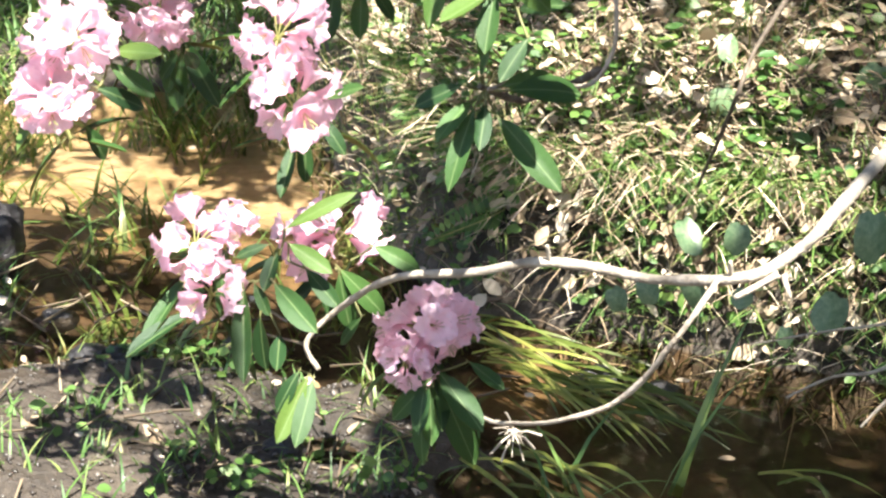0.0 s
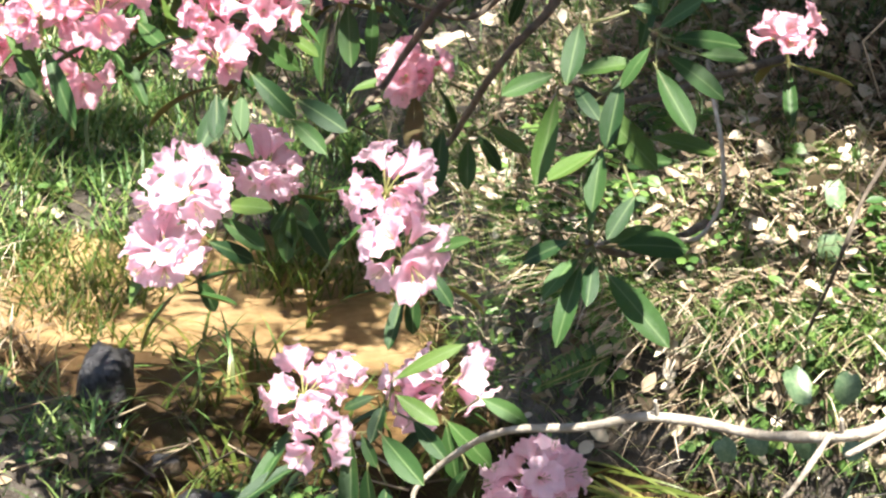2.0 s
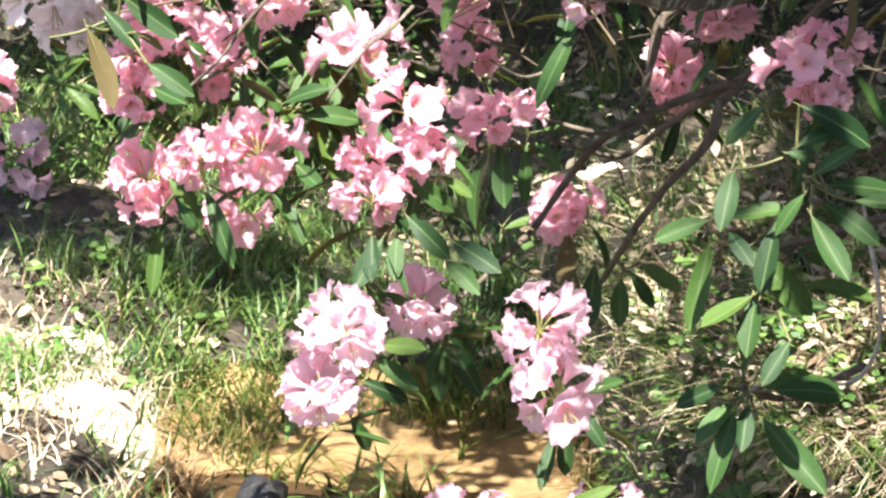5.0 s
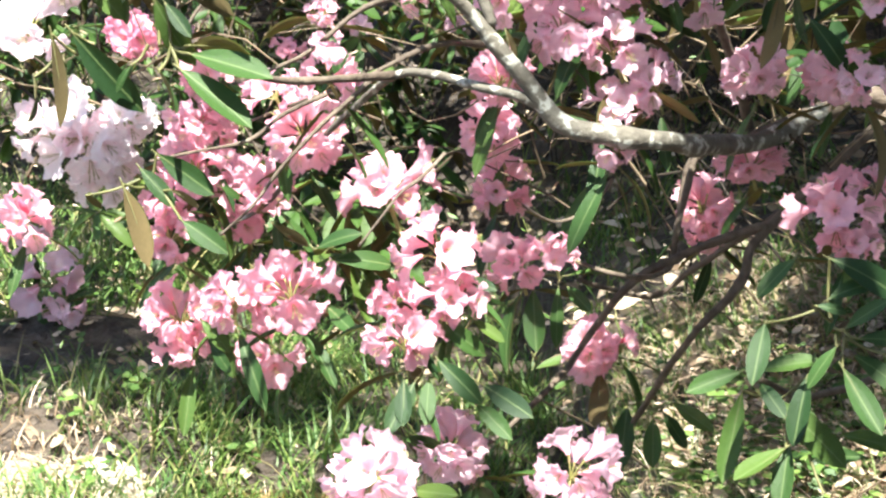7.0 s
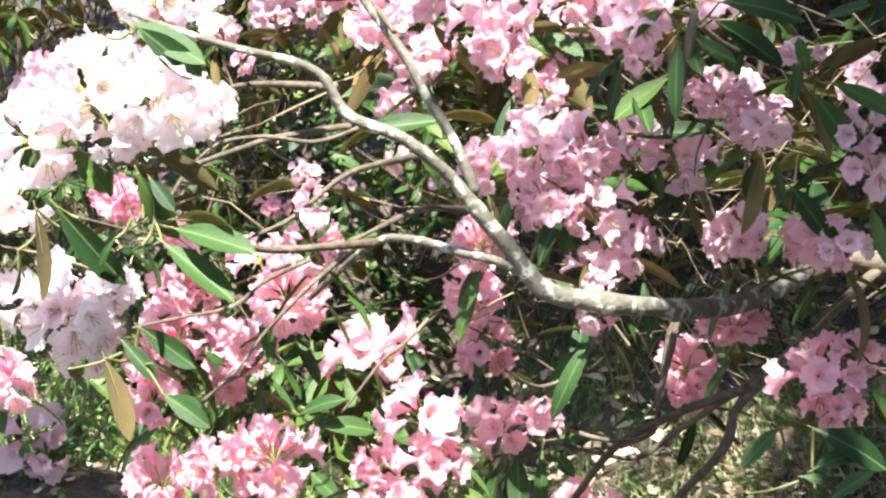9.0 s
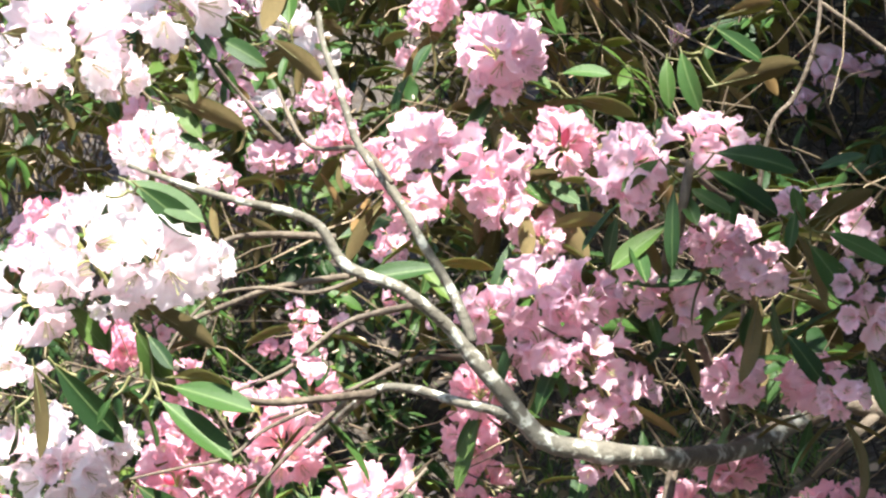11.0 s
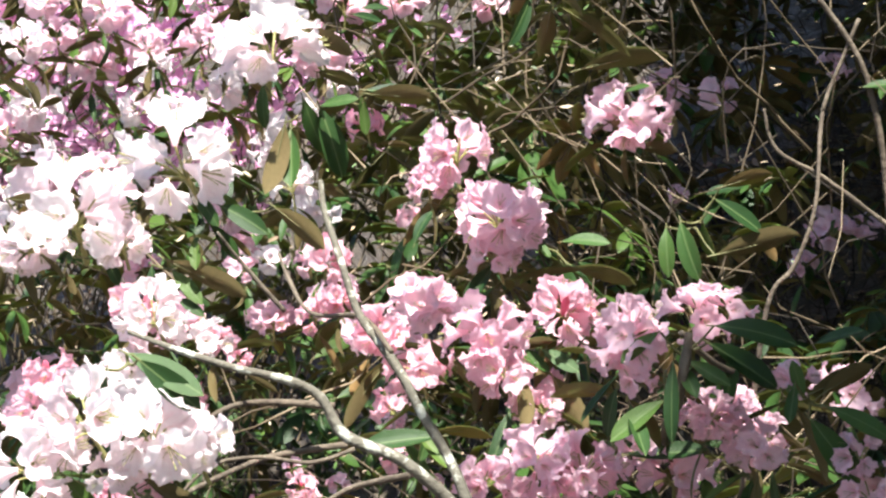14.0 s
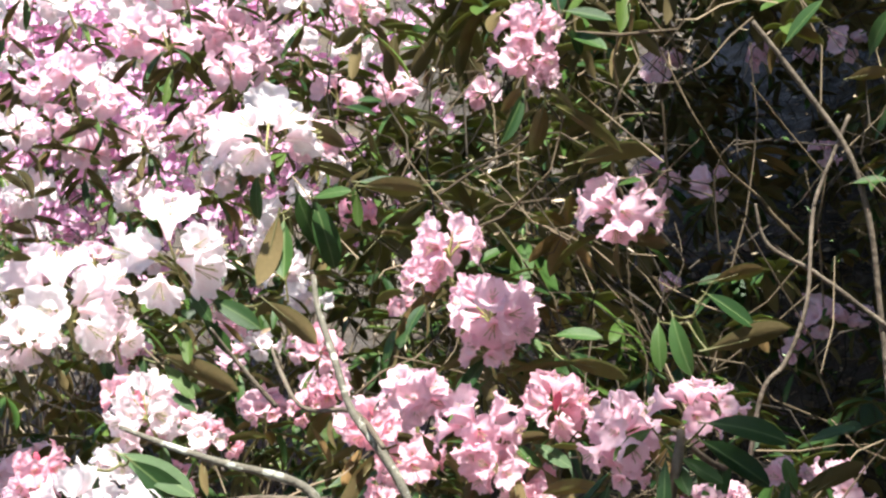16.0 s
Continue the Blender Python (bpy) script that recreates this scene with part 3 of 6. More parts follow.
# upper-left trusses take the petal copy that has sunlight painted in
for places, kinds in ((LOW_TRUSSES, ("pale",)), (MID_TRUSSES, ("pink",)), (MID_B_TRUSSES, ("pink",)), (FILL_TRUSSES[:13], ("pink", "pink", "deep")), (FILL_TRUSSES[13:20], ("pink", "pale")), (FILL_TRUSSES[20:], ("pale", "pale", "pink")), (UPPER_TRUSSES[:10], ("sun_white",)), (UPPER_TRUSSES[10:], ("pale",)), (UPPER_B_TRUSSES, ("pale",)), (CROWN_TRUSSES[:8], ("sun_white",)), (CROWN_TRUSSES[8:-4], ("pale",)), (CROWN_TRUSSES[-4:], ("pink", "pale"))):
    for place in places:
        add_truss(shrub, place[:3], place[3] * (1.15 if kinds == ("sun_white",) else 1.10), rnd, rnd.choice(kinds), leaves=0 if kinds == ("sun_white",) else 3)
rear = thing("rhododendron", (-0.8, 5.6, 0.6), "rhododendron with pale-pink trusses standing farther back on the bank", "shrub")
for place in FAR_TRUSSES + REAR_TRUSSES + REAR_B_TRUSSES:
    add_truss(rear, place[:3], place[3], rnd, "pale", leaves=5)

LIMB_ROWS = []
LIMB_ROWS += [
    ("grey", (0.0085, 0.0035), ((0.62, 2.3, 0.95), (0.47, 2.04, 0.88), (0.39, 2.01, 0.80), (0.33, 2.00, 0.78), (0.25, 2.08, 0.74), (0.13, 2.11, 0.74), (0.04, 2.11, 0.72), (-0.05, 2.15, 0.69), (-0.13, 2.32, 0.57), (-0.18, 2.34, 0.50), (-0.16, 2.32, 0.47))),
    ("grey", (0.0038, 0.0028), ((0.32, 2.00, 0.78), (0.28, 1.98, 0.71), (0.23, 2.05, 0.59), (0.16, 2.10, 0.53), (0.12, 2.2, 0.47), (0.07, 2.31, 0.42), (0.0, 2.35, 0.47))),
    ("grey", (0.005, 0.003), ((0.39, 2.0, 0.79), (0.34, 1.99, 0.76))),
]
LIMB_ROWS += [
    ("grey", (0.0032, 0.0028), ((0.18, 2.5, 1.1), (0.19, 2.35, 1.05), (0.20, 2.33, 1.00), (0.20, 2.32, 0.95), (0.17, 2.30, 0.91), (0.10, 2.2, 0.94), (0.04, 2.09, 0.96))),
    ("brown", (0.022, 0.0148), ((0.9, 3.1, 0.6), (0.6, 3.05, 1.2), (0.20, 2.96, 1.38), (0.08, 2.94, 1.36), (-0.03, 2.85, 1.32))),
    ("lichen", (0.0165, 0.0155, 0.0140, 0.0132, 0.0120, 0.0100, 0.0082, 0.0074, 0.0066, 0.005, 0.0035), ((0.08, 2.94, 1.36), (-0.03, 2.80, 1.325), (-0.13, 2.46, 1.37), (-0.242, 2.40, 1.385), (-0.298, 2.40, 1.42), (-0.354, 2.385, 1.495), (-0.432, 2.35, 1.575), (-0.519, 2.35, 1.612), (-0.569, 2.35, 1.671), (-0.675, 2.32, 1.70), (-0.805, 2.31, 1.74))),
]
LIMB_ROWS += [
    ("lichen", (0.0075, 0.0042), ((-0.36, 2.385, 1.518), (-0.39, 2.405, 1.577), (-0.439, 2.425, 1.647), (-0.484, 2.445, 1.715), (-0.528, 2.465, 1.765), (-0.563, 2.485, 1.832), (-0.582, 2.505, 1.875), (-0.6, 2.525, 1.914), (-0.612, 2.545, 1.955))),
    ("lichen", (0.0080, 0.003), ((-0.298, 2.40, 1.415), (-0.354, 2.40, 1.433), (-0.46, 2.46, 1.445), (-0.52, 2.49, 1.43), (-0.63, 2.60, 1.34), (-0.74, 2.70, 1.22), (-0.80, 2.70, 1.18))),
    ("brown", (0.005, 0.002), ((-0.45, 2.45, 1.56), (-0.55, 2.50, 1.53), (-0.64, 2.48, 1.46), (-0.73, 2.46, 1.42))),
    ("brown", (0.005, 0.002), ((-0.40, 2.56, 1.48), (-0.46, 2.51, 1.48), (-0.56, 2.49, 1.43), (-0.77, 2.70, 1.34))),
    ("brown", (0.005, 0.003), ((-0.53, 2.40, 1.60), (-0.63, 2.34, 1.58), (-0.62, 1.97, 1.57))),
]
LIMB_ROWS += [
    ("brown", (0.005, 0.003), ((-0.55, 2.40, 1.65), (-0.66, 2.34, 1.65), (-0.60, 1.85, 1.63))),
    ("brown", (0.009, 0.004), ((0.20, 2.96, 1.38), (0.0, 2.78, 1.20), (-0.03, 2.75, 1.13), (-0.11, 2.75, 1.02), (-0.18, 2.90, 0.87), (-0.23, 2.91, 0.78))),
    ("brown", (0.008, 0.003), ((0.0, 2.78, 1.21), (-0.12, 2.75, 1.16), (-0.20, 2.73, 1.11), (-0.27, 2.75, 1.0), (-0.30, 2.65, 0.97), (-0.37, 2.57, 0.91), (-0.45, 2.55, 0.86))),
    ("brown", (0.006, 0.003), ((-0.11, 2.80, 1.3), (-0.13, 2.76, 1.20), (-0.14, 2.74, 1.14), (-0.19, 2.57, 1.16), (-0.26, 2.56, 1.18))),
]
LIMB_ROWS += [
    ("brown", (0.008, 0.004), ((0.20, 2.96, 1.38), (0.06, 2.92, 1.24), (0.0, 2.91, 1.19), (-0.11, 3.0, 1.09), (-0.18, 3.0, 1.04), (-0.27, 2.72, 1.12))),
    ("brown", (0.009, 0.004), ((-0.03, 2.90, 1.33), (-0.11, 2.90, 1.29), (-0.13, 2.89, 1.22), (-0.14, 2.88, 1.13))),
    ("brown", (0.0045, 0.005), ((-0.01, 2.85, 2.38), (0.07, 2.87, 2.28), (0.14, 2.88, 2.18), (0.18, 2.90, 2.04), (0.22, 2.95, 1.7))),
    ("brown", (0.003, 0.0042), ((0.14, 2.88, 2.24), (0.09, 2.88, 2.10), (0.08, 2.83, 1.95), (0.05, 2.83, 1.86), (0.01, 2.83, 1.79), (-0.02, 2.9, 1.5))),
]
LIMB_ROWS += [
    ("brown", (0.0025, 0.0045), ((0.0, 2.87, 2.10), (0.02, 2.88, 2.04), (0.09, 2.89, 2.00), (0.16, 2.90, 1.95), (0.3, 2.95, 1.85))),
    ("brown", (0.006, 0.008), ((-0.09, 2.42, 1.76), (-0.10, 2.42, 1.67), (-0.12, 2.55, 1.61), (-0.07, 2.80, 1.47), (-0.03, 2.88, 1.33))),
    ("grey", (0.0030, 0.0018), ((0.80, 2.6, 0.5), (0.66, 2.50, 0.45), (0.59, 2.50, 0.43), (0.52, 2.48, 0.40))),
    ("grey", (0.0028, 0.0018), ((0.74, 2.5, 0.47), (0.66, 2.44, 0.43), (0.62, 2.42, 0.39))),
    ("grey", (0.0026, 0.0016), ((0.80, 2.6, 0.5), (0.67, 2.57, 0.49), (0.56, 2.56, 0.47), (0.47, 2.55, 0.45))),
]
LIMB_ROWS += [
    ("brown", (0.0045, 0.003), ((0.62, 3.0, 1.02), (0.52, 2.94, 0.88), (0.47, 2.90, 0.79), (0.45, 2.88, 0.72), (0.44, 3.1, 0.5))),
    ("grey", (0.0036, 0.0022), ((0.13, 2.11, 0.74), (0.125, 2.10, 0.765))),
    ("grey", (0.0040, 0.0022), ((0.335, 2.0, 0.78), (0.33, 1.99, 0.805))),
    ("grey", (0.0040, 0.0022), ((0.395, 2.0, 0.79), (0.405, 1.99, 0.765))),
]
LIMB_ROWS += [
    ("brown", (0.0032, 0.0018), ((-0.424, 2.42, 1.345), (-0.454, 2.4, 1.313), (-0.48, 2.38, 1.291), (-0.528, 2.36, 1.224))),
    ("brown", (0.004, 0.002), ((-0.531, 2.46, 1.438), (-0.567, 2.448, 1.403), (-0.599, 2.436, 1.373), (-0.654, 2.424, 1.31), (-0.69, 2.412, 1.259), (-0.73, 2.4, 1.22))),
    ("brown", (0.0035, 0.0018), ((-0.592, 2.44, 1.415), (-0.642, 2.405, 1.39), (-0.679, 2.37, 1.358), (-0.738, 2.335, 1.345), (-0.795, 2.3, 1.333))),
    ("brown", (0.003, 0.0018), ((-0.499, 2.3, 1.602), (-0.552, 2.28, 1.585), (-0.612, 2.26, 1.59), (-0.665, 2.24, 1.579), (-0.702, 2.22, 1.54), (-0.717, 2.2, 1.506))),
    ("brown", (0.0035, 0.0018), ((-0.611, 2.36, 1.772), (-0.665, 2.33, 1.836), (-0.687, 2.3, 1.871))),
    ("brown", (0.0042, 0.0025), ((-0.475, 2.4, 1.723), (-0.535, 2.5, 1.767), (-0.631, 2.6, 1.769), (-0.69, 2.7, 1.814), (-0.734, 2.8, 1.859))),
    ("brown", (0.003, 0.002), ((-0.216, 2.6, 1.293), (-0.244, 2.567, 1.256), (-0.287, 2.533, 1.24), (-0.331, 2.5, 1.267))),
]
for tone, thick, points in LIMB_ROWS:
    n = len(points)
    add_branch(shrub, points, thick if len(thick) == n else [thick[0] + (thick[1] - thick[0]) * i / (n - 1) for i in range(n)], {"grey": BARK_GREY, "brown": BARK, "lichen": BARK_LICHEN}[tone])


# ---- leaves of the front shrub: foot, reach and kind
LEAF_ROWS = {}
LEAF_ROWS['spray_aa'] = [
    (-0.186, 2.312, 0.471, -0.030, -0.030, -0.052, 'g'), (-0.174, 2.315, 0.462, -0.036, -0.040, -0.087, 'g'), (-0.167, 2.323, 0.455, -0.013, -0.080, -0.061, 'g'),
]
LEAF_ROWS['spray_ab'] = [
    (-0.003, 2.313, 0.474, -0.054, -0.009, -0.067, 'g'), (-0.011, 2.322, 0.469, -0.010, -0.060, -0.052, 'g'), (-0.014, 2.348, 0.452, -0.004, -0.059, -0.105, 'g'),
    (-0.007, 2.344, 0.458, 0.011, -0.050, -0.081, 'g'), (0.004, 2.340, 0.472, 0.068, -0.068, -0.053, 'w'), (0.005, 2.336, 0.461, 0.065, -0.030, -0.125, 'w'),
    (0.046, 2.342, 0.488, 0.052, -0.006, -0.037, 'g'),
]
LEAF_ROWS['spray_ac'] = [
    (-0.272, 2.354, 0.578, 0.019, -0.099, -0.107, 'g'), (-0.257, 2.357, 0.578, 0.024, -0.021, -0.040, 'g'), (-0.228, 2.341, 0.587, 0.063, -0.072, -0.036, 'w'),
    (-0.188, 2.371, 0.599, 0.051, -0.034, -0.042, 'w'), (-0.141, 2.366, 0.604, 0.070, -0.004, -0.065, 'w'), (-0.141, 2.364, 0.599, 0.020, -0.008, -0.083, 'g'),
    (-0.105, 2.330, 0.550, -0.033, -0.003, -0.043, 'g'), (-0.244, 2.328, 0.541, 0.007, -0.006, -0.083, 'g'), (-0.217, 2.337, 0.513, 0.004, -0.064, -0.029, 'g'),
    (-0.217, 2.363, 0.658, 0.087, -0.013, 0.069, 'n'), (-0.229, 2.384, 0.620, -0.012, -0.041, -0.050, 'g'), (-0.213, 2.374, 0.633, 0.063, -0.041, -0.021, 'w'),
    (-0.097, 2.371, 0.639, 0.066, -0.030, -0.014, 'g'), (-0.239, 2.362, 0.634, -0.045, -0.012, -0.015, 'g'),
]
LEAF_ROWS['spray_ad'] = [
    (-0.452, 2.324, 0.889, 0.061, 0.005, -0.045, 'w'), (-0.465, 2.315, 0.856, 0.065, 0.014, -0.026, 'w'), (-0.478, 2.303, 0.809, 0.033, 0.009, -0.053, 'g'),
    (-0.446, 2.333, 0.902, 0.066, -0.037, 0.014, 'g'),
]
LEAF_ROWS['spray_ae'] = [
    (-0.196, 2.375, 0.790, 0.003, 0.002, -0.067, 'g'), (-0.179, 2.387, 0.815, 0.040, -0.025, -0.042, 'w'), (-0.172, 2.388, 0.839, 0.049, -0.027, 0.032, 'g'),
]
LEAF_ROWS['spray_af'] = [
    (-0.391, 2.558, 0.842, -0.003, -0.039, -0.078, 'g'), (-0.381, 2.535, 0.849, 0.023, -0.060, -0.011, 'w'), (-0.380, 2.557, 0.839, 0.039, 0.003, -0.076, 'w'),
    (-0.392, 2.526, 0.847, -0.025, -0.002, -0.041, 'g'), (-0.450, 2.563, 0.902, -0.040, -0.045, 0.008, 'g'),
]
LEAF_ROWS['spray_ag'] = [
    (0.010, 2.085, 0.965, -0.058, -0.002, -0.029, 'w'), (0.021, 2.097, 0.941, -0.038, -0.057, -0.020, 'g'), (0.025, 2.086, 0.938, -0.027, -0.075, -0.068, 'g'),
    (0.052, 2.087, 0.929, 0.081, -0.053, -0.068, 'w'), (0.053, 2.105, 0.959, 0.077, 0.033, 0.016, 'w'), (0.063, 2.091, 0.960, 0.096, 0.030, 0.005, 'w'),
    (0.028, 2.096, 0.990, 0.012, -0.018, 0.068, 'g'), (0.048, 2.102, 0.980, 0.035, -0.032, 0.042, 'g'), (0.029, 2.086, 0.976, 0.006, -0.007, 0.030, 'g'),
    (0.038, 2.088, 0.942, -0.004, -0.054, -0.036, 'g'), (0.128, 2.114, 1.060, -0.065, 0.016, -0.005, 'g'),
]
LEAF_ROWS['spray_ah'] = [
    (0.099, 1.955, 1.237, 0.085, 0.030, -0.001, 'g'), (0.095, 1.968, 1.217, 0.070, -0.022, -0.032, 'w'), (0.086, 1.949, 1.206, 0.043, -0.024, -0.065, 'w'),
    (0.130, 1.964, 1.220, 0.054, 0.002, 0.001, 'g'), (0.067, 1.983, 1.316, 0.086, -0.002, -0.030, 'w'), (0.067, 1.982, 1.271, 0.053, 0.006, 0.032, 'g'),
    (0.055, 1.963, 1.268, 0.036, 0.008, -0.004, 'w'), (0.086, 1.954, 1.247, 0.041, -0.009, 0.037, 'g'), (0.032, 1.992, 1.313, -0.041, -0.024, -0.039, 'g'),
    (0.003, 1.956, 1.248, -0.009, -0.059, -0.043, 'g'), (0.079, 1.953, 1.228, -0.033, -0.020, -0.039, 'g'),
]
LEAF_ROWS['spray_ai'] = [
    (-0.018, 2.008, 1.180, -0.061, -0.015, -0.022, 'g'), (0.001, 2.026, 1.164, 0.027, -0.046, -0.020, 'w'), (0.021, 2.023, 1.147, 0.083, -0.024, -0.064, 'w'),
    (-0.002, 2.031, 1.176, 0.067, -0.008, 0.022, 'g'), (-0.017, 2.024, 1.154, -0.016, -0.026, -0.101, 'g'), (0.033, 1.990, 1.102, -0.053, -0.057, -0.027, 'g'),
    (0.089, 2.021, 1.112, 0.084, 0.027, -0.018, 'g'), (0.053, 2.023, 1.177, -0.014, -0.038, -0.072, 'g'), (0.037, 2.009, 1.100, -0.009, -0.043, -0.061, 'g'),
    (0.077, 1.991, 1.052, -0.029, -0.039, -0.039, 'g'),
]
LEAF_ROWS['spray_aj'] = [
    (-0.435, 2.453, 1.109, 0.069, -0.010, -0.042, 'w'), (-0.432, 2.435, 1.058, 0.066, -0.031, -0.045, 'w'), (-0.372, 2.451, 1.023, 0.072, -0.055, -0.019, 'w'),
    (-0.391, 2.466, 1.109, 0.048, 0.005, -0.028, 'w'), (-0.460, 2.423, 1.028, -0.028, -0.058, -0.058, 'g'), (-0.445, 2.446, 1.028, 0.006, -0.051, -0.047, 'g'),
    (-0.475, 2.418, 1.033, 0.008, -0.036, -0.059, 'g'), (-0.377, 2.439, 0.997, 0.052, -0.050, -0.020, 'g'), (-0.400, 2.472, 1.165, 0.042, -0.025, -0.004, 'g'),
]
LEAF_ROWS['spray_ak'] = [
    (-0.319, 2.562, 1.137, 0.011, -0.043, -0.080, 'w'), (-0.272, 2.569, 1.142, 0.037, -0.047, -0.021, 'g'),
]
LEAF_ROWS['spray_al'] = [
    (-0.796, 2.523, 1.071, 0.048, -0.008, -0.042, 'w'), (-0.785, 2.537, 1.036, 0.033, -0.026, -0.039, 'g'), (-0.826, 2.552, 1.194, 0.065, -0.047, -0.014, 'g'),
    (-0.616, 2.557, 1.094, 0.052, -0.046, -0.028, 'w'), (-0.765, 2.540, 1.049, 0.015, 0.000, -0.066, 'g'),
]
LEAF_ROWS['spray_am'] = [
    (-0.203, 2.928, 0.873, -0.005, -0.066, -0.088, 'g'), (-0.149, 2.961, 0.858, 0.046, -0.013, -0.057, 'w'), (-0.132, 2.967, 0.872, 0.070, -0.036, -0.036, 'w'),
    (-0.161, 2.925, 0.857, 0.007, -0.058, -0.070, 'g'), (-0.254, 2.968, 0.917, 0.011, -0.066, -0.087, 'b'),
]
LEAF_ROWS['spray_an'] = [
    (-0.501, 2.552, 0.907, 0.059, -0.017, -0.002, 'w'), (-0.601, 2.538, 0.883, 0.049, -0.010, 0.027, 'g'), (-0.397, 2.575, 0.860, 0.061, -0.065, -0.080, 'g'),
    (-0.397, 2.530, 0.848, -0.009, 0.008, -0.063, 'g'),
]
LEAF_ROWS['spray_ao'] = [
    (-0.766, 1.954, 1.525, 0.065, 0.020, -0.082, 'w'), (-0.782, 1.936, 1.523, 0.020, 0.008, -0.088, 'b'), (-0.804, 1.939, 1.475, 0.024, -0.034, -0.039, 'b'),
    (-0.678, 1.973, 1.564, 0.034, 0.005, -0.072, 'w'), (-0.664, 1.971, 1.559, 0.029, -0.010, -0.031, 'w'), (-0.641, 1.949, 1.490, 0.079, -0.018, -0.048, 'w'),
    (-0.630, 1.952, 1.506, 0.089, -0.029, -0.012, 'w'), (-0.634, 1.965, 1.514, 0.072, -0.012, 0.009, 'b'), (-0.668, 1.961, 1.485, 0.037, -0.044, -0.032, 'b'),
    (-0.700, 1.959, 1.490, -0.018, -0.004, -0.025, 'g'),
]
LEAF_ROWS['spray_ap'] = [
    (-0.671, 1.959, 1.394, 0.053, 0.019, -0.042, 'w'), (-0.689, 1.952, 1.379, 0.039, -0.005, -0.037, 'w'), (-0.696, 1.918, 1.364, 0.036, -0.002, -0.077, 'b'),
    (-0.632, 1.927, 1.326, 0.049, -0.021, -0.020, 'g'), (-0.651, 1.946, 1.356, 0.035, -0.005, -0.011, 'b'), (-0.740, 1.921, 1.349, 0.009, 0.020, -0.012, 'b'),
]
LEAF_ROWS['spray_aq'] = [
    (-0.846, 2.697, 1.024, 0.049, -0.035, -0.062, 'w'), (-0.850, 2.681, 1.032, 0.044, 0.022, -0.036, 'w'), (-0.808, 2.692, 1.000, 0.015, 0.009, -0.037, 'g'),
]
LEAF_ROWS['spray_ar'] = [
    (-0.603, 2.431, 1.203, 0.056, -0.023, 0.039, 'g'), (-0.667, 2.434, 1.235, 0.048, 0.016, -0.036, 'b'), (-0.577, 2.425, 1.190, 0.080, 0.028, 0.004, 'g'),
    (-0.743, 2.446, 1.280, 0.028, 0.016, -0.017, 'g'), (-0.577, 2.484, 1.346, 0.049, -0.057, -0.037, 'b'),
]
LEAF_ROWS['spray_as'] = [
    (-0.066, 2.433, 1.748, 0.100, 0.034, -0.055, 'w'), (-0.058, 2.412, 1.770, 0.107, -0.013, -0.002, 'w'), (-0.090, 2.415, 1.725, 0.055, -0.001, -0.032, 'w'),
    (-0.127, 2.415, 1.761, -0.049, -0.023, -0.039, 'g'), (-0.098, 2.433, 1.717, 0.021, -0.050, -0.035, 'w'), (-0.108, 2.404, 1.725, -0.003, -0.044, -0.100, 'n'),
    (0.071, 2.436, 1.751, 0.055, -0.038, 0.023, 'n'), (-0.181, 2.427, 1.686, -0.021, 0.014, -0.068, 'g'), (-0.117, 2.403, 1.674, -0.070, -0.024, -0.051, 'g'),
]
LEAF_ROWS['spray_at'] = [
    (-0.172, 2.551, 1.590, 0.108, -0.011, 0.009, 'g'), (-0.175, 2.552, 1.543, 0.079, 0.013, -0.042, 'w'), (-0.050, 2.582, 1.584, -0.018, -0.028, -0.058, 'w'),
    (-0.004, 2.574, 1.563, -0.011, -0.030, -0.053, 'g'), (-0.073, 2.559, 1.608, 0.038, -0.001, 0.006, 'g'),
]
LEAF_ROWS['spray_au'] = [
    (0.066, 2.460, 1.655, 0.067, -0.011, -0.082, 'w'), (0.087, 2.439, 1.671, 0.083, -0.025, -0.026, 'w'), (0.047, 2.444, 1.699, -0.006, -0.005, -0.052, 'w'),
    (0.040, 2.458, 1.537, 0.056, -0.013, -0.063, 'g'), (0.059, 2.462, 1.677, -0.016, -0.004, 0.051, 'g'), (0.080, 2.451, 1.685, 0.062, -0.012, 0.046, 'b'),
    (0.065, 2.452, 1.685, 0.072, 0.016, 0.038, 'b'),
]
LEAF_ROWS['spray_av'] = [
    (-0.349, 2.692, 1.730, 0.050, 0.012, -0.037, 'w'), (-0.312, 2.700, 1.727, 0.058, -0.028, -0.024, 'w'), (-0.296, 2.706, 1.690, 0.060, 0.014, -0.079, 'b'),
    (-0.338, 2.678, 1.690, 0.017, -0.018, -0.078, 'b'), (-0.471, 2.672, 1.736, 0.022, 0.025, -0.041, 'b'),
]
LEAF_ROWS['spray_aw'] = [
    (-0.482, 2.661, 1.600, 0.054, -0.016, -0.051, 'w'), (-0.458, 2.664, 1.605, 0.079, 0.026, 0.005, 'b'), (-0.445, 2.638, 1.599, -0.109, -0.035, -0.010, 'g'),
]
LEAF_ROWS['spray_ax'] = [
    (-0.930, 4.106, 1.572, 0.129, 0.046, 0.047, 'g'), (-0.990, 4.133, 1.659, 0.076, 0.048, 0.060, 'w'), (-0.819, 4.170, 1.586, -0.013, 0.001, -0.039, 'g'),
    (-0.691, 4.188, 1.563, 0.040, -0.006, -0.011, 'g'), (-0.609, 4.158, 1.579, 0.027, -0.004, -0.030, 'g'), (-0.545, 4.162, 1.568, 0.028, -0.068, -0.021, 'g'),
    (-0.857, 4.163, 1.585, 0.006, -0.088, -0.034, 'g'), (-0.747, 4.134, 1.564, 0.051, -0.071, -0.008, 'g'),
]
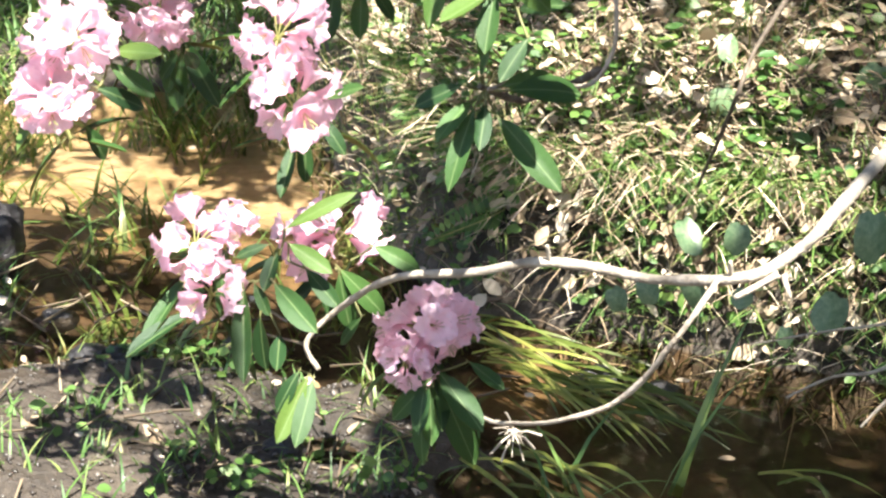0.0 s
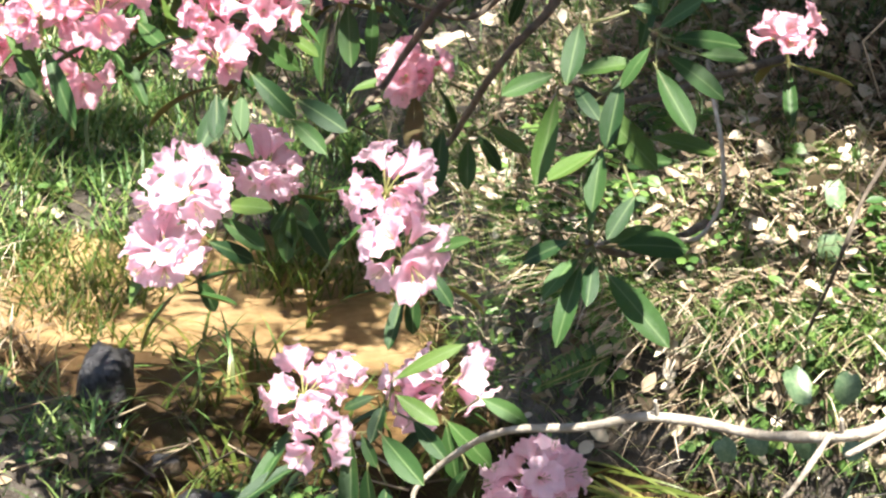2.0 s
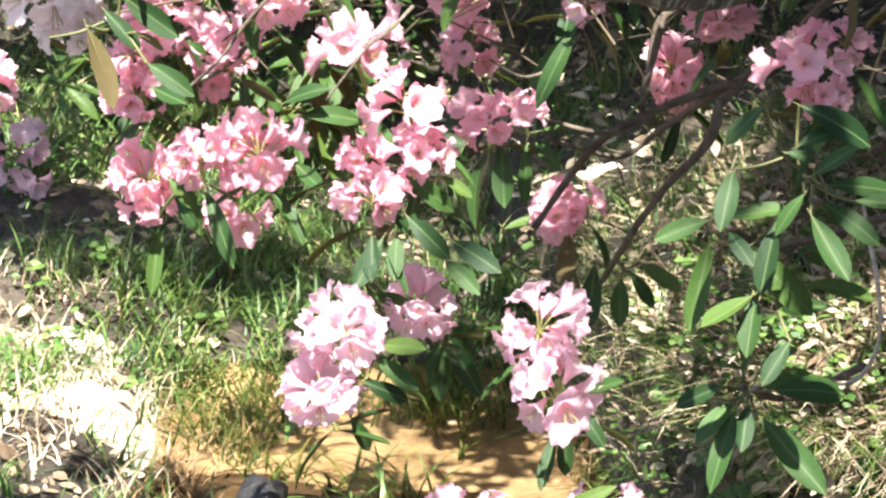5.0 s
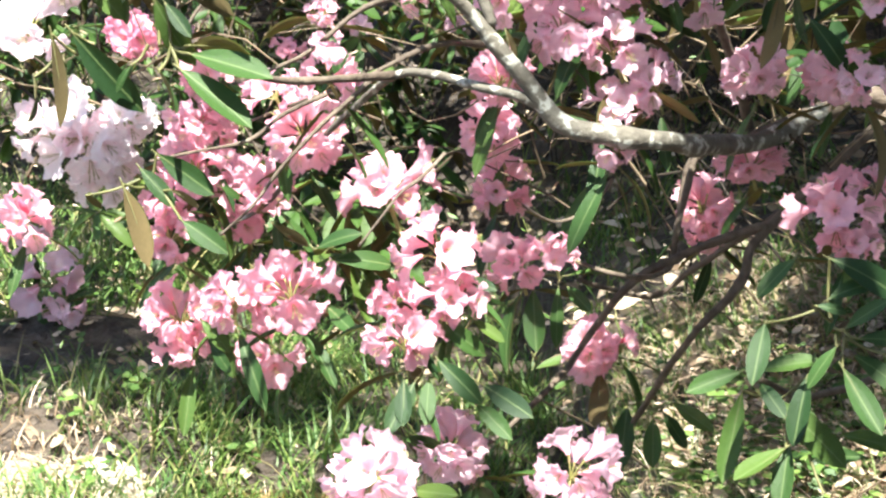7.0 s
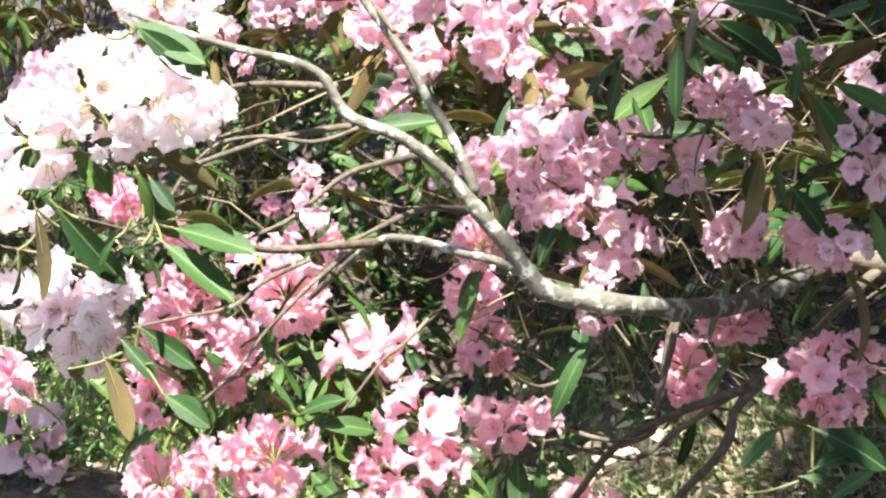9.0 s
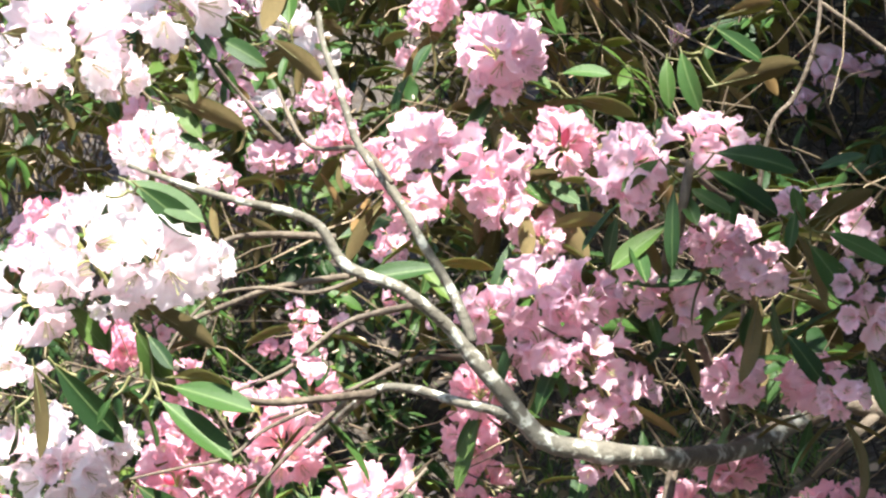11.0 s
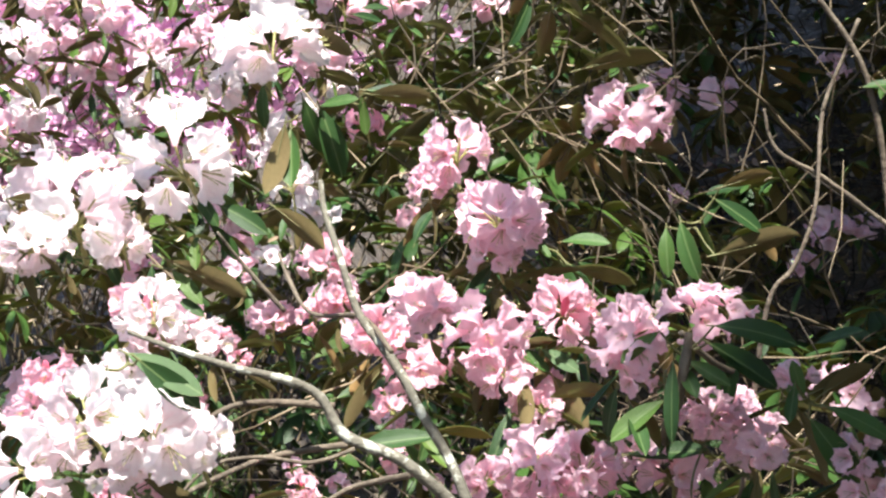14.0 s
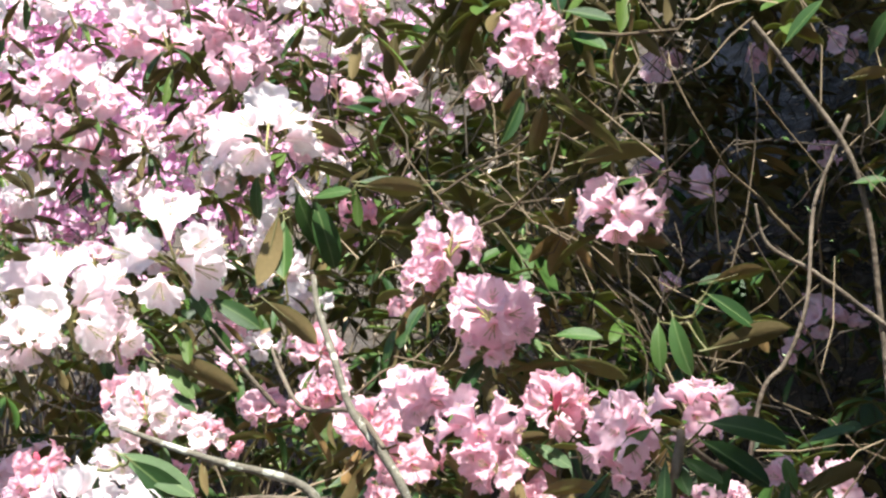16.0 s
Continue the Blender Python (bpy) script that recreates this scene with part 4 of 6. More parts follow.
LEAF_ROWS['spray_ay'] = [
    (-0.634, 1.807, 1.728, 0.087, -0.016, -0.029, 'w'), (-0.614, 1.785, 1.723, 0.063, 0.022, -0.051, 'w'), (-0.645, 1.782, 1.711, -0.004, 0.012, -0.041, 'g'),
    (-0.691, 1.791, 1.604, 0.038, 0.018, -0.050, 'w'), (-0.623, 1.811, 1.585, 0.035, 0.001, -0.074, 'w'), (-0.613, 1.808, 1.603, 0.081, -0.027, -0.041, 'b'),
    (-0.720, 1.789, 1.598, -0.007, -0.010, -0.014, 'g'), (-0.604, 1.807, 1.586, 0.015, -0.033, -0.030, 'b'), (-0.646, 1.801, 1.580, -0.006, 0.017, -0.031, 'g'),
]
LEAF_ROWS['spray_az'] = [
    (-0.768, 2.472, 1.929, 0.034, -0.023, -0.041, 'w'), (-0.757, 2.495, 1.891, 0.047, 0.024, -0.047, 'w'), (-0.739, 2.485, 1.915, 0.071, -0.030, -0.028, 'g'),
    (-0.666, 2.497, 1.916, 0.077, 0.010, -0.054, 'b'), (-0.836, 2.490, 1.831, 0.012, -0.021, -0.052, 'w'), (-0.804, 2.479, 1.824, 0.052, -0.014, -0.040, 'w'),
    (-0.795, 2.479, 1.785, 0.043, -0.013, -0.017, 'g'), (-0.770, 2.473, 1.871, 0.008, -0.012, -0.047, 'g'), (-0.712, 2.520, 1.905, -0.034, -0.027, 0.026, 'g'),
    (-0.817, 2.493, 1.839, 0.122, -0.024, -0.052, 'b'),
]
LEAF_ROWS['spray_ba'] = [
    (-0.809, 3.222, 2.150, 0.035, 0.017, -0.106, 'w'), (-0.779, 3.226, 2.135, 0.056, -0.006, -0.122, 'w'), (-0.876, 3.199, 2.172, -0.003, -0.001, -0.082, 'g'),
    (-0.831, 3.229, 2.095, 0.021, -0.054, -0.111, 'g'), (-0.830, 3.186, 2.101, -0.020, 0.008, -0.131, 'b'), (-0.703, 3.251, 2.168, 0.118, 0.005, -0.004, 'g'),
    (-0.703, 3.226, 2.155, 0.006, 0.009, -0.056, 'w'), (-0.773, 3.200, 2.132, 0.069, -0.031, 0.021, 'g'), (-0.790, 3.198, 1.993, 0.071, 0.005, -0.014, 'b'),
    (-0.732, 3.214, 1.994, -0.029, -0.052, 0.016, 'b'), (-0.909, 3.205, 2.182, 0.031, 0.040, -0.025, 'b'), (-0.813, 3.201, 2.270, 0.100, 0.027, -0.031, 'b'),
    (-0.787, 3.235, 2.198, 0.065, 0.047, -0.009, 'b'), (-0.788, 3.250, 2.123, 0.072, -0.038, 0.033, 'b'), (-0.691, 3.227, 2.158, 0.119, -0.024, -0.011, 'b'),
    (-0.700, 3.227, 2.143, 0.005, 0.012, -0.057, 'w'), (-0.731, 3.246, 2.303, 0.055, 0.039, -0.004, 'w'), (-0.705, 3.217, 2.309, 0.045, 0.031, 0.015, 'g'),
]
LEAF_ROWS['spray_bb'] = [
    (-0.071, 2.859, 1.961, 0.079, 0.023, -0.046, 'w'), (-0.088, 2.865, 1.926, 0.011, 0.027, -0.070, 'w'), (-0.143, 2.864, 1.916, 0.003, -0.031, -0.071, 'w'),
    (-0.121, 2.850, 1.925, 0.021, -0.051, -0.084, 'w'), (-0.300, 2.836, 1.889, 0.071, -0.016, 0.014, 'w'), (-0.342, 2.815, 1.892, 0.031, -0.021, -0.027, 'w'),
    (-0.282, 2.834, 1.851, 0.095, 0.029, -0.010, 'b'), (-0.069, 2.859, 1.875, 0.129, 0.052, 0.035, 'b'), (-0.063, 2.868, 1.979, 0.078, 0.006, 0.028, 'b'),
    (-0.522, 2.800, 1.878, 0.013, 0.016, 0.061, 'g'),
]
LEAF_ROWS['spray_bc'] = [
    (-0.307, 3.107, 2.188, 0.142, 0.010, 0.051, 'b'), (-0.257, 3.104, 2.103, 0.058, 0.019, -0.021, 'b'), (-0.211, 3.134, 2.063, 0.074, -0.014, -0.004, 'b'),
    (-0.173, 3.135, 2.050, 0.056, 0.046, -0.034, 'g'), (-0.230, 3.104, 2.151, 0.039, -0.039, 0.015, 'g'),
]
LEAF_ROWS['spray_bd'] = [
    (-0.272, 2.590, 2.342, 0.068, -0.008, -0.010, 'w'), (-0.273, 2.610, 2.314, 0.063, -0.039, -0.024, 'g'), (-0.263, 2.584, 2.317, 0.019, 0.023, -0.037, 'w'),
    (-0.359, 2.575, 2.339, -0.027, -0.028, -0.038, 'b'), (-0.511, 2.566, 2.305, -0.007, 0.007, -0.072, 'b'), (-0.472, 2.557, 2.182, 0.051, -0.019, -0.014, 'b'),
]
LEAF_ROWS['spray_be'] = [
    (0.040, 2.852, 2.344, 0.051, -0.013, 0.071, 'w'), (0.146, 2.875, 2.135, 0.055, 0.002, 0.010, 'w'), (0.136, 2.895, 2.299, 0.063, -0.016, 0.013, 'b'),
    (0.169, 2.879, 2.331, 0.012, -0.054, 0.059, 'g'),
]
LEAF_ROWS['spray_bf'] = [
    (-0.998, 2.354, 1.957, 0.044, 0.009, 0.009, 'b'), (-0.995, 2.352, 1.911, 0.046, 0.028, 0.001, 'b'), (-1.006, 2.386, 1.859, 0.048, -0.041, 0.011, 'b'),
    (-0.909, 2.403, 1.870, 0.024, -0.019, -0.015, 'g'), (-0.876, 2.404, 1.840, 0.024, 0.016, -0.041, 'w'), (-0.951, 2.372, 1.837, 0.037, 0.010, -0.025, 'b'),
    (-0.986, 2.382, 1.821, 0.025, 0.021, -0.044, 'b'), (-0.920, 2.377, 1.816, 0.012, 0.014, -0.030, 'b'),
]
LEAF_ROWS['spray_bg'] = [
    (-1.393, 3.293, 2.081, 0.062, 0.013, -0.009, 'b'), (-1.355, 3.267, 2.184, 0.066, -0.049, -0.057, 'b'), (-1.385, 3.261, 2.173, 0.066, -0.023, -0.023, 'b'),
    (-1.326, 3.286, 2.134, 0.040, 0.008, 0.023, 'b'),
]
# ---------------------------------------------------------------- named leaves of the front shrub
WIDTHS = {"w": 0.0162, "g": 0.0118, "n": 0.0085, "b": 0.0140}
for spray, rows in LEAF_ROWS.items():
    near = 0.89 if spray in ("spray_ao", "spray_ap") else 1.0
    for x, y, z, dx, dy, dz, look_of in rows:
        x, y, z = x * near, y * near, 1.72 + (z - 1.72) * near
        size = math.sqrt(dx * dx + dy * dy + dz * dz)
        up = (0.0, 0.75, 0.6) if look_of == "b" else (-0.15, -0.75, 0.65)
        add_leaf(shrub, (x, y, z), (x + dx, y + dy, z + dz), rnd, up, min(WIDTHS[look_of] * y / (0.29 * size), 1.12), rnd.choice((0, 0, 1, 3, 4)))
# leaf stalks that gather at the shoot of each spray
for spray, rows in LEAF_ROWS.items():
    near = 0.89 if spray in ("spray_ao", "spray_ap") else 1.0
    feet = [Vector((r[0] * near, r[1] * near, 1.72 + (r[2] - 1.72) * near)) for r in rows]
    for foot in feet:
        close = [f for f in feet if (f - foot).length < 0.09]
        hub = sum(close, Vector()) / len(close) + Vector((0, 0.015, -0.004))
        if len(close) > 2 and 0.008 < (hub - foot).length:
            add_branch(shrub, [hub, (hub + foot) / 2 + Vector((0, 0.004, -0.003)), foot], (0.0019, 0.0016, 0.0014), PETIOLE, "leaf_stalk")
WHORL_FEET = ((0.03, 2.10, 0.96), (0.09, 1.96, 1.22), (0.0, 2.02, 1.17), (-0.10, 2.43, 1.76), (0.13, 2.46, 1.60), (-0.63, 1.97, 1.52))
for x, y, z in WHORL_FEET:
    add_branch(shrub, [(x + 0.16, y + 0.30, z - 0.06), (x + 0.06, y + 0.12, z - 0.05), (x, y, z)], (0.006, 0.0045, 0.004), BARK, "twig")


# ---------------------------------------------------------------- loose growth, many pieces to a mesh
class Heap:
    """Gathers many small pieces into one mesh."""

    def __init__(self):
        self.verts, self.faces = [], []

    def add(self, v, f):
        o = len(self.verts)
        self.verts.extend(v)
        self.faces.extend([tuple(i + o for i in g) for g in f])

    def blade(self, foot, way, length, width, bend, rnd):
        """A grass blade that arches from foot along way."""
        side = Vector((-way[1], way[0], 0)) * width * 0.5
        p, up, v = Vector(foot), Vector((way[0] * 0.25, way[1] * 0.25, 1)).normalized(), []
        flat = Vector((way[0], way[1], 0))
        for i in range(5):
            u = i / 4
            q = p + up * length * (u - bend * u * u * 0.55) + flat * length * bend * u * u * 0.9
            v += [q - side * (1 - u ** 2), q + side * (1 - u ** 2)] if i < 4 else [q]
        self.add(v, [(0, 1, 3, 2), (2, 3, 5, 4), (4, 5, 7, 6), (6, 7, 8)])

    def trail(self, foot, way, length, width, rnd):
        """A long blade that the current lays along the water."""
        side, v = Vector((-way[1], way[0], 0)) * width * 0.5, []
        sway, lift = rnd.uniform(-0.12, 0.12), rnd.uniform(0.01, 0.05)
        for i in range(7):
            u = i / 6
            q = Vector(foot) + Vector((way[0], way[1], 0)) * length * u + Vector((-way[1], way[0], 0)) * length * sway * u * u + Vector((0, 0, lift * math.sin(u * 3.0)))
            v += [q - side * (1 - u ** 3), q + side * (1 - u ** 3) + Vector((0, 0, width * 0.4))] if i < 6 else [q]
        self.add(v, [(2 * i, 2 * i + 1, 2 * i + 3, 2 * i + 2) for i in range(5)] + [(10, 11, 12)])

    def oval(self, foot, x, z, length, width, curl):
        """A small curled leaf."""
        x = Vector(x).normalized()
        z = Vector(z)
        z = (z - x * z.dot(x)).normalized()
        y = z.cross(x)
        v = [Vector(foot)]
        for u, w in ((0.3, 0.8), (0.62, 1.0), (0.85, 0.6)):
            c = Vector(foot) + x * length * u - z * curl * length * u * u
            v += [c - y * width * w / 2 + z * curl * 0.2 * length, c, c + y * width * w / 2 + z * curl * 0.2 * length]
        v.append(Vector(foot) + x * length - z * curl * length)
        self.add(v, [(0, 2, 1), (0, 3, 2), (1, 2, 5, 4), (2, 3, 6, 5), (4, 5, 8, 7), (5, 6, 9, 8), (7, 8, 10), (8, 9, 10)])

    def stick(self, points, r0, r1, sides=4):
        n = len(points)
        pts = [Vector(p) for p in points]
        v, f = [], []
        for i, p in enumerate(pts):
            way = (pts[min(i + 1, n - 1)] - pts[max(i - 1, 0)]).normalized()
            a = way.orthogonal().normalized()
            b = way.cross(a)
            r = r0 + (r1 - r0) * i / (n - 1)
            v += [p + (a * math.cos(k * 6.2832 / sides) + b * math.sin(k * 6.2832 / sides)) * r for k in range(sides)]
            if i:
                o = (i - 1) * sides
                f += [(o + k, o + (k + 1) % sides, o + sides + (k + 1) % sides, o + sides + k) for k in range(sides)]
        self.add(v, f)

    def stuff(self, name, mat, label, category):
        ob = new(name, mesh_of(name, self.verts, self.faces, [mat]))
        return tagged(ob, label, category, kind="stuff")


def flat_way(rnd, mean=None, spread=3.1416):
    a = (mean if mean is not None else 0.0) + rnd.uniform(-spread, spread)
    return (math.cos(a), math.sin(a))


def tuft(heap, x, y, count, length, radius, rnd, width=0.007, lean=None, bend=(0.3, 1.1), z=None):
    for _ in range(count):
        a, r = rnd.random() * 6.2832, radius * math.sqrt(rnd.random())
        px, py = x + r * math.cos(a), y + r * math.sin(a)
        pz = height(px, py) - 0.01 if z is None else z
        heap.blade((px, py, pz), flat_way(rnd, lean, 3.1416 if lean is None else 0.7), length * rnd.uniform(0.5, 1.15), width * rnd.uniform(0.7, 1.3), rnd.uniform(*bend), rnd)


rnd = random.Random(11)
grass, reeds, weed, straw = Heap(), Heap(), Heap(), Heap()
# reed clumps that stand in the stream
for x, y, n, size, wide in ((-0.66, 3.80, 12, 0.20, 0.07), (-0.70, 3.60, 26, 0.24, 0.12), (-0.58, 4.20, 8, 0.12, 0.04), (-0.54, 3.26, 20, 0.20, 0.11), (-0.46, 3.45, 12, 0.20, 0.09), (-0.80, 3.90, 10, 0.18, 0.07),
                            (-0.46, 3.04, 14, 0.18, 0.06), (-0.60, 3.14, 20, 0.11, 0.08), (-0.52, 2.86, 6, 0.14, 0.03), (-0.28, 3.72, 20, 0.20, 0.10), (-0.80, 3.28, 14, 0.12, 0.08),
                            (-0.20, 3.38, 16, 0.18, 0.09), (-0.86, 3.10, 16, 0.12, 0.08)):
    tuft(reeds, x, y, n, size, wide, rnd, 0.009, None, (0.5, 1.3))
# long blades that trail in the current
for x, y, n, size, wide in ((0.06, 3.26, 9, 0.34, 0.06), (0.14, 3.16, 14, 0.36, 0.08), (0.24, 3.04, 14, 0.34, 0.09), (0.33, 2.96, 6, 0.22, 0.06), (0.08, 2.80, 7, 0.26, 0.08), (0.20, 2.68, 7, 0.26, 0.08), (0.56, 2.74, 4, 0.16, 0.04)):
    for _ in range(n):
        weed.trail((x + rnd.uniform(-wide, wide), y + rnd.uniform(-wide, wide), WATER_Z + 0.003), flat_way(rnd, -0.72, 0.35), size * rnd.uniform(0.6, 1.15), rnd.uniform(0.005, 0.009), rnd)
tuft(reeds, 0.40, 2.70, 5, 0.36, 0.02, rnd, 0.014, 0.3, (0.1, 0.4), z=0.10)
tuft(reeds, 0.22, 2.62, 8, 0.2, 0.06, rnd, 0.008, None, (0.3, 0.9), z=0.10)
# sunlit grass of the near-left bank and the meadow behind
for _ in range(330):
    x, y = rnd.uniform(-2.5, -1.02), rnd.uniform(3.3, 6.4)
    if x > -1.05 - 0.22 * (y - 3.6) - 0.02 and rnd.random() < 0.85:
        continue
    if (3.5 < y < 4.6 and rnd.random() < 0.75) or (4.75 < y < 6.2 and x < -1.4 and rnd.random() < 0.85):
        continue
    tuft(grass, x, y, rnd.randint(8, 18), rnd.uniform(0.08, 0.20), 0.07, rnd, 0.006)
for _ in range(330):
    x, y = rnd.uniform(-2.6, 0.2), rnd.uniform(4.5, 7.2)
    if x < -1.4 and 4.75 < y < 6.2 and rnd.random() < 0.85:
        continue
    tuft(grass, x, y, rnd.randint(8, 16), rnd.uniform(0.10, 0.26), 0.09, rnd, 0.006)
for _ in range(300):
    tuft(straw, rnd.uniform(-2.4, -1.08), rnd.uniform(3.5, 4.5), rnd.randint(4, 9), rnd.uniform(0.07, 0.15), 0.06, rnd, 0.006)
# grass along the edge and over the slope of the far bank
for _ in range(2300):
    x, y = rnd.uniform(-0.6, 1.1), rnd.uniform(3.1, 4.9)
    s = bank_side(x, y)
    if s < 0.0:
        continue
    edge = s < 0.16
    tuft(grass, x, y, rnd.randint(3, 8), rnd.uniform(0.05, 0.16) * (1.2 if edge else 1), 0.05, rnd, 0.0042)
    tuft(straw, x, y, rnd.randint(3, 8), rnd.uniform(0.06, 0.18), 0.07, rnd, 0.0045, None, (0.6, 1.7))
for (ax, ay), (bx, by) in zip(EDGE[2:9], EDGE[3:10]):
    n = int(math.hypot(bx - ax, by - ay) / 0.022)
    for k in range(n):
        u = (k + rnd.random()) / n
        off = rnd.uniform(0.0, 0.12)
        x, y = ax + (bx - ax) * u + off * 0.8, ay + (by - ay) * u + off * 0.6
        tuft(grass if rnd.random() < 0.65 else straw, x, y, rnd.randint(4, 9), rnd.uniform(0.08, 0.17), 0.03, rnd, 0.005, rnd.uniform(3.6, 4.9), (0.7, 1.6))
for _ in range(150):
    tuft(grass, rnd.uniform(-1.1, 0.05), rnd.uniform(2.4, 3.35), rnd.randint(3, 9), rnd.uniform(0.05, 0.13), 0.05, rnd, 0.005)
for _ in range(260):
    x, y = rnd.uniform(-1.5, -0.3), rnd.uniform(4.3, 5.7)
    if bank_side(x, y) < 0 and noise.noise((x * 2.5, y * 2.5, 9)) > -0.15:
        tuft(grass, x, y, rnd.randint(6, 12), rnd.uniform(0.14, 0.28), 0.06, rnd, 0.007, None, (0.3, 1.0))
for x, y, n, size in ((-0.96, 3.88, 14, 0.16), (-0.74, 3.58, 16, 0.2), (-0.67, 3.82, 8, 0.18), (-1.12, 4.2, 40, 0.2), (-1.15, 4.6, 40, 0.2), (-0.95, 4.5, 18, 0.2)):
    tuft(grass, x, y, n, size, 0.09, rnd, 0.008, None, (0.4, 1.2))
for _ in range(420):
    tuft(grass, rnd.uniform(-3.6, -1.4), rnd.uniform(5.3, 8.2), rnd.randint(8, 14), rnd.uniform(0.14, 0.3), 0.12, rnd, 0.009)
for _ in range(70):
    tuft(grass, rnd.uniform(-1.75, -1.0), rnd.uniform(3.95, 4.65), rnd.randint(6, 12), rnd.uniform(0.10, 0.2), 0.07, rnd, 0.007)
for _ in range(900):
    x, y = rnd.uniform(-0.35, 1.0), rnd.uniform(3.05, 3.9)
    if 0.004 < bank_side(x, y) < 0.13:
        tuft(grass, x, y, rnd.randint(3, 6), rnd.uniform(0.05, 0.15), 0.02, rnd, 0.005, rnd.uniform(3.6, 5.2), (0.5, 1.6))


def bank_face(rnd):
    """A place on the steep foot of the far bank, and the way out of it."""
    k = rnd.choice((1, 2, 3, 4, 4, 5))
    (ax, ay), (bx, by) = EDGE[k], EDGE[k + 1]
    u, s = rnd.random(), rnd.uniform(0.004, 0.09)
    d = Vector((bx - ax, by - ay, 0)).normalized()
    inward = Vector((d.y, -d.x, 0))
    p = Vector((ax + (bx - ax) * u, ay + (by - ay) * u, 0)) + inward * s
    return Vector((p.x, p.y, height(p.x, p.y))), -inward


def bare_there(p, rnd):
    """The dark undercut of the bank has little growth."""
    return p.z < 0.2 or (p.x < 0.28 and p.z < 0.36 and rnd.random() < 0.75)


for _ in range(1500):
    p, out = bank_face(rnd)
    if bare_there(p, rnd):
        continue
    (grass if rnd.random() < 0.5 else straw).blade(p + out * 0.004, tuple((out + Vector((rnd.uniform(-0.9, 0.9), 0, 0))).normalized().xy), rnd.uniform(0.05, 0.16), rnd.uniform(0.003, 0.006), rnd.uniform(0.8, 2.1), rnd)
for _ in range(60):
    x, y = rnd.uniform(-1.3, -0.72), rnd.uniform(2.9, 3.6)
    if height(x, y) > WATER_Z:
        tuft(grass, x, y, rnd.randint(4, 9), rnd.uniform(0.05, 0.13), 0.04, rnd, 0.005)
grass.stuff("grass", GRASS, "fresh green grass tufts along the stream banks", "grass")
reeds.stuff("reeds", REED, "long yellow-green reed blades trailing in the brown stream", "reeds")
weed.stuff("water_weed", WEED, "long olive blades laid flat by the stream's current", "water plants")
straw.stuff("dry_grass", LITTER, "bleached dry grass stems matted on the bank slope", "dry grass")

# fallen leaves and small green herbs
litter, herbs, sticks = Heap(), Heap(), Heap()


def strew(heap, count, x0, x1, y0, y1, size, lift, rnd, keep=lambda x, y, s: s > 0.02, flat=0.5):
    for _ in range(count):
        x, y = rnd.uniform(x0, x1), rnd.uniform(y0, y1)
        if not keep(x, y, bank_side(x, y)):
            continue
        a = rnd.random() * 6.2832
        length = size * rnd.uniform(0.5, 1.25)
        heap.oval((x, y, height(x, y) + lift * rnd.uniform(0.1, 1.2)), (math.cos(a), math.sin(a), rnd.uniform(-flat, flat)), (rnd.uniform(-0.7, 0.7), rnd.uniform(-0.9, 0.4), 1), length, length * rnd.uniform(0.4, 0.75), rnd.uniform(-0.25, 0.45))


strew(litter, 4200, -0.6, 1.2, 3.1, 4.4, 0.034, 0.03, rnd)
strew(litter, 2600, -0.6, 1.2, 3.1, 4.4, 0.042, 0.04, rnd, flat=0.9)
strew(litter, 300, -0.3, 1.2, 3.15, 4.9, 0.052, 0.05, rnd, flat=0.9)
strew(litter, 6500, -2.2, 1.6, 4.4, 10.5, 0.060, 0.03, rnd)
strew(litter, 2200, -3.8, -0.9, 4.5, 8.5, 0.05, 0.02, rnd, lambda x, y, s: s < 0 and height(x, y) > WATER_Z + 0.01)
strew(litter, 200, -2.6, -1.0, 3.0, 4.5, 0.05, 0.015, rnd, lambda x, y, s: height(x, y) > WATER_Z + 0.01)
strew(litter, 160, -1.5, -0.75, 2.9, 3.7, 0.04, 0.012, rnd, lambda x, y, s: height(x, y) > WATER_Z, 0.3)
strew(litter, 100, -1.3, 0.1, 2.35, 3.3, 0.034, 0.008, rnd, lambda x, y, s: height(x, y) > WATER_Z - 0.01, 0.2)
for _ in range(26):
    x, y, a = rnd.uniform(-1.1, 0.5), rnd.uniform(2.5, 4.2), rnd.random() * 6.28
    if bank_side(x, y) < 0 and height(x, y) < WATER_Z:
        litter.oval((x, y, WATER_Z + 0.003), (math.cos(a), math.sin(a), 0.05), (0, -0.2, 1), rnd.uniform(0.02, 0.04), rnd.uniform(0.012, 0.02), 0.1)
for _ in range(1100):
    p, out = bank_face(rnd)
    if not bare_there(p, rnd):
        litter.oval(p + out * rnd.uniform(0.004, 0.03), (rnd.uniform(-1, 1), -0.3, rnd.uniform(-1, 0.4)), out + Vector((rnd.uniform(-0.5, 0.5), 0, rnd.uniform(0, 0.8))), rnd.uniform(0.02, 0.055), rnd.uniform(0.012, 0.032), rnd.uniform(-0.2, 0.4))
litter.stuff("leaf_litter", LITTER, "dry curled brown leaves strewn over the banks", "leaf litter")


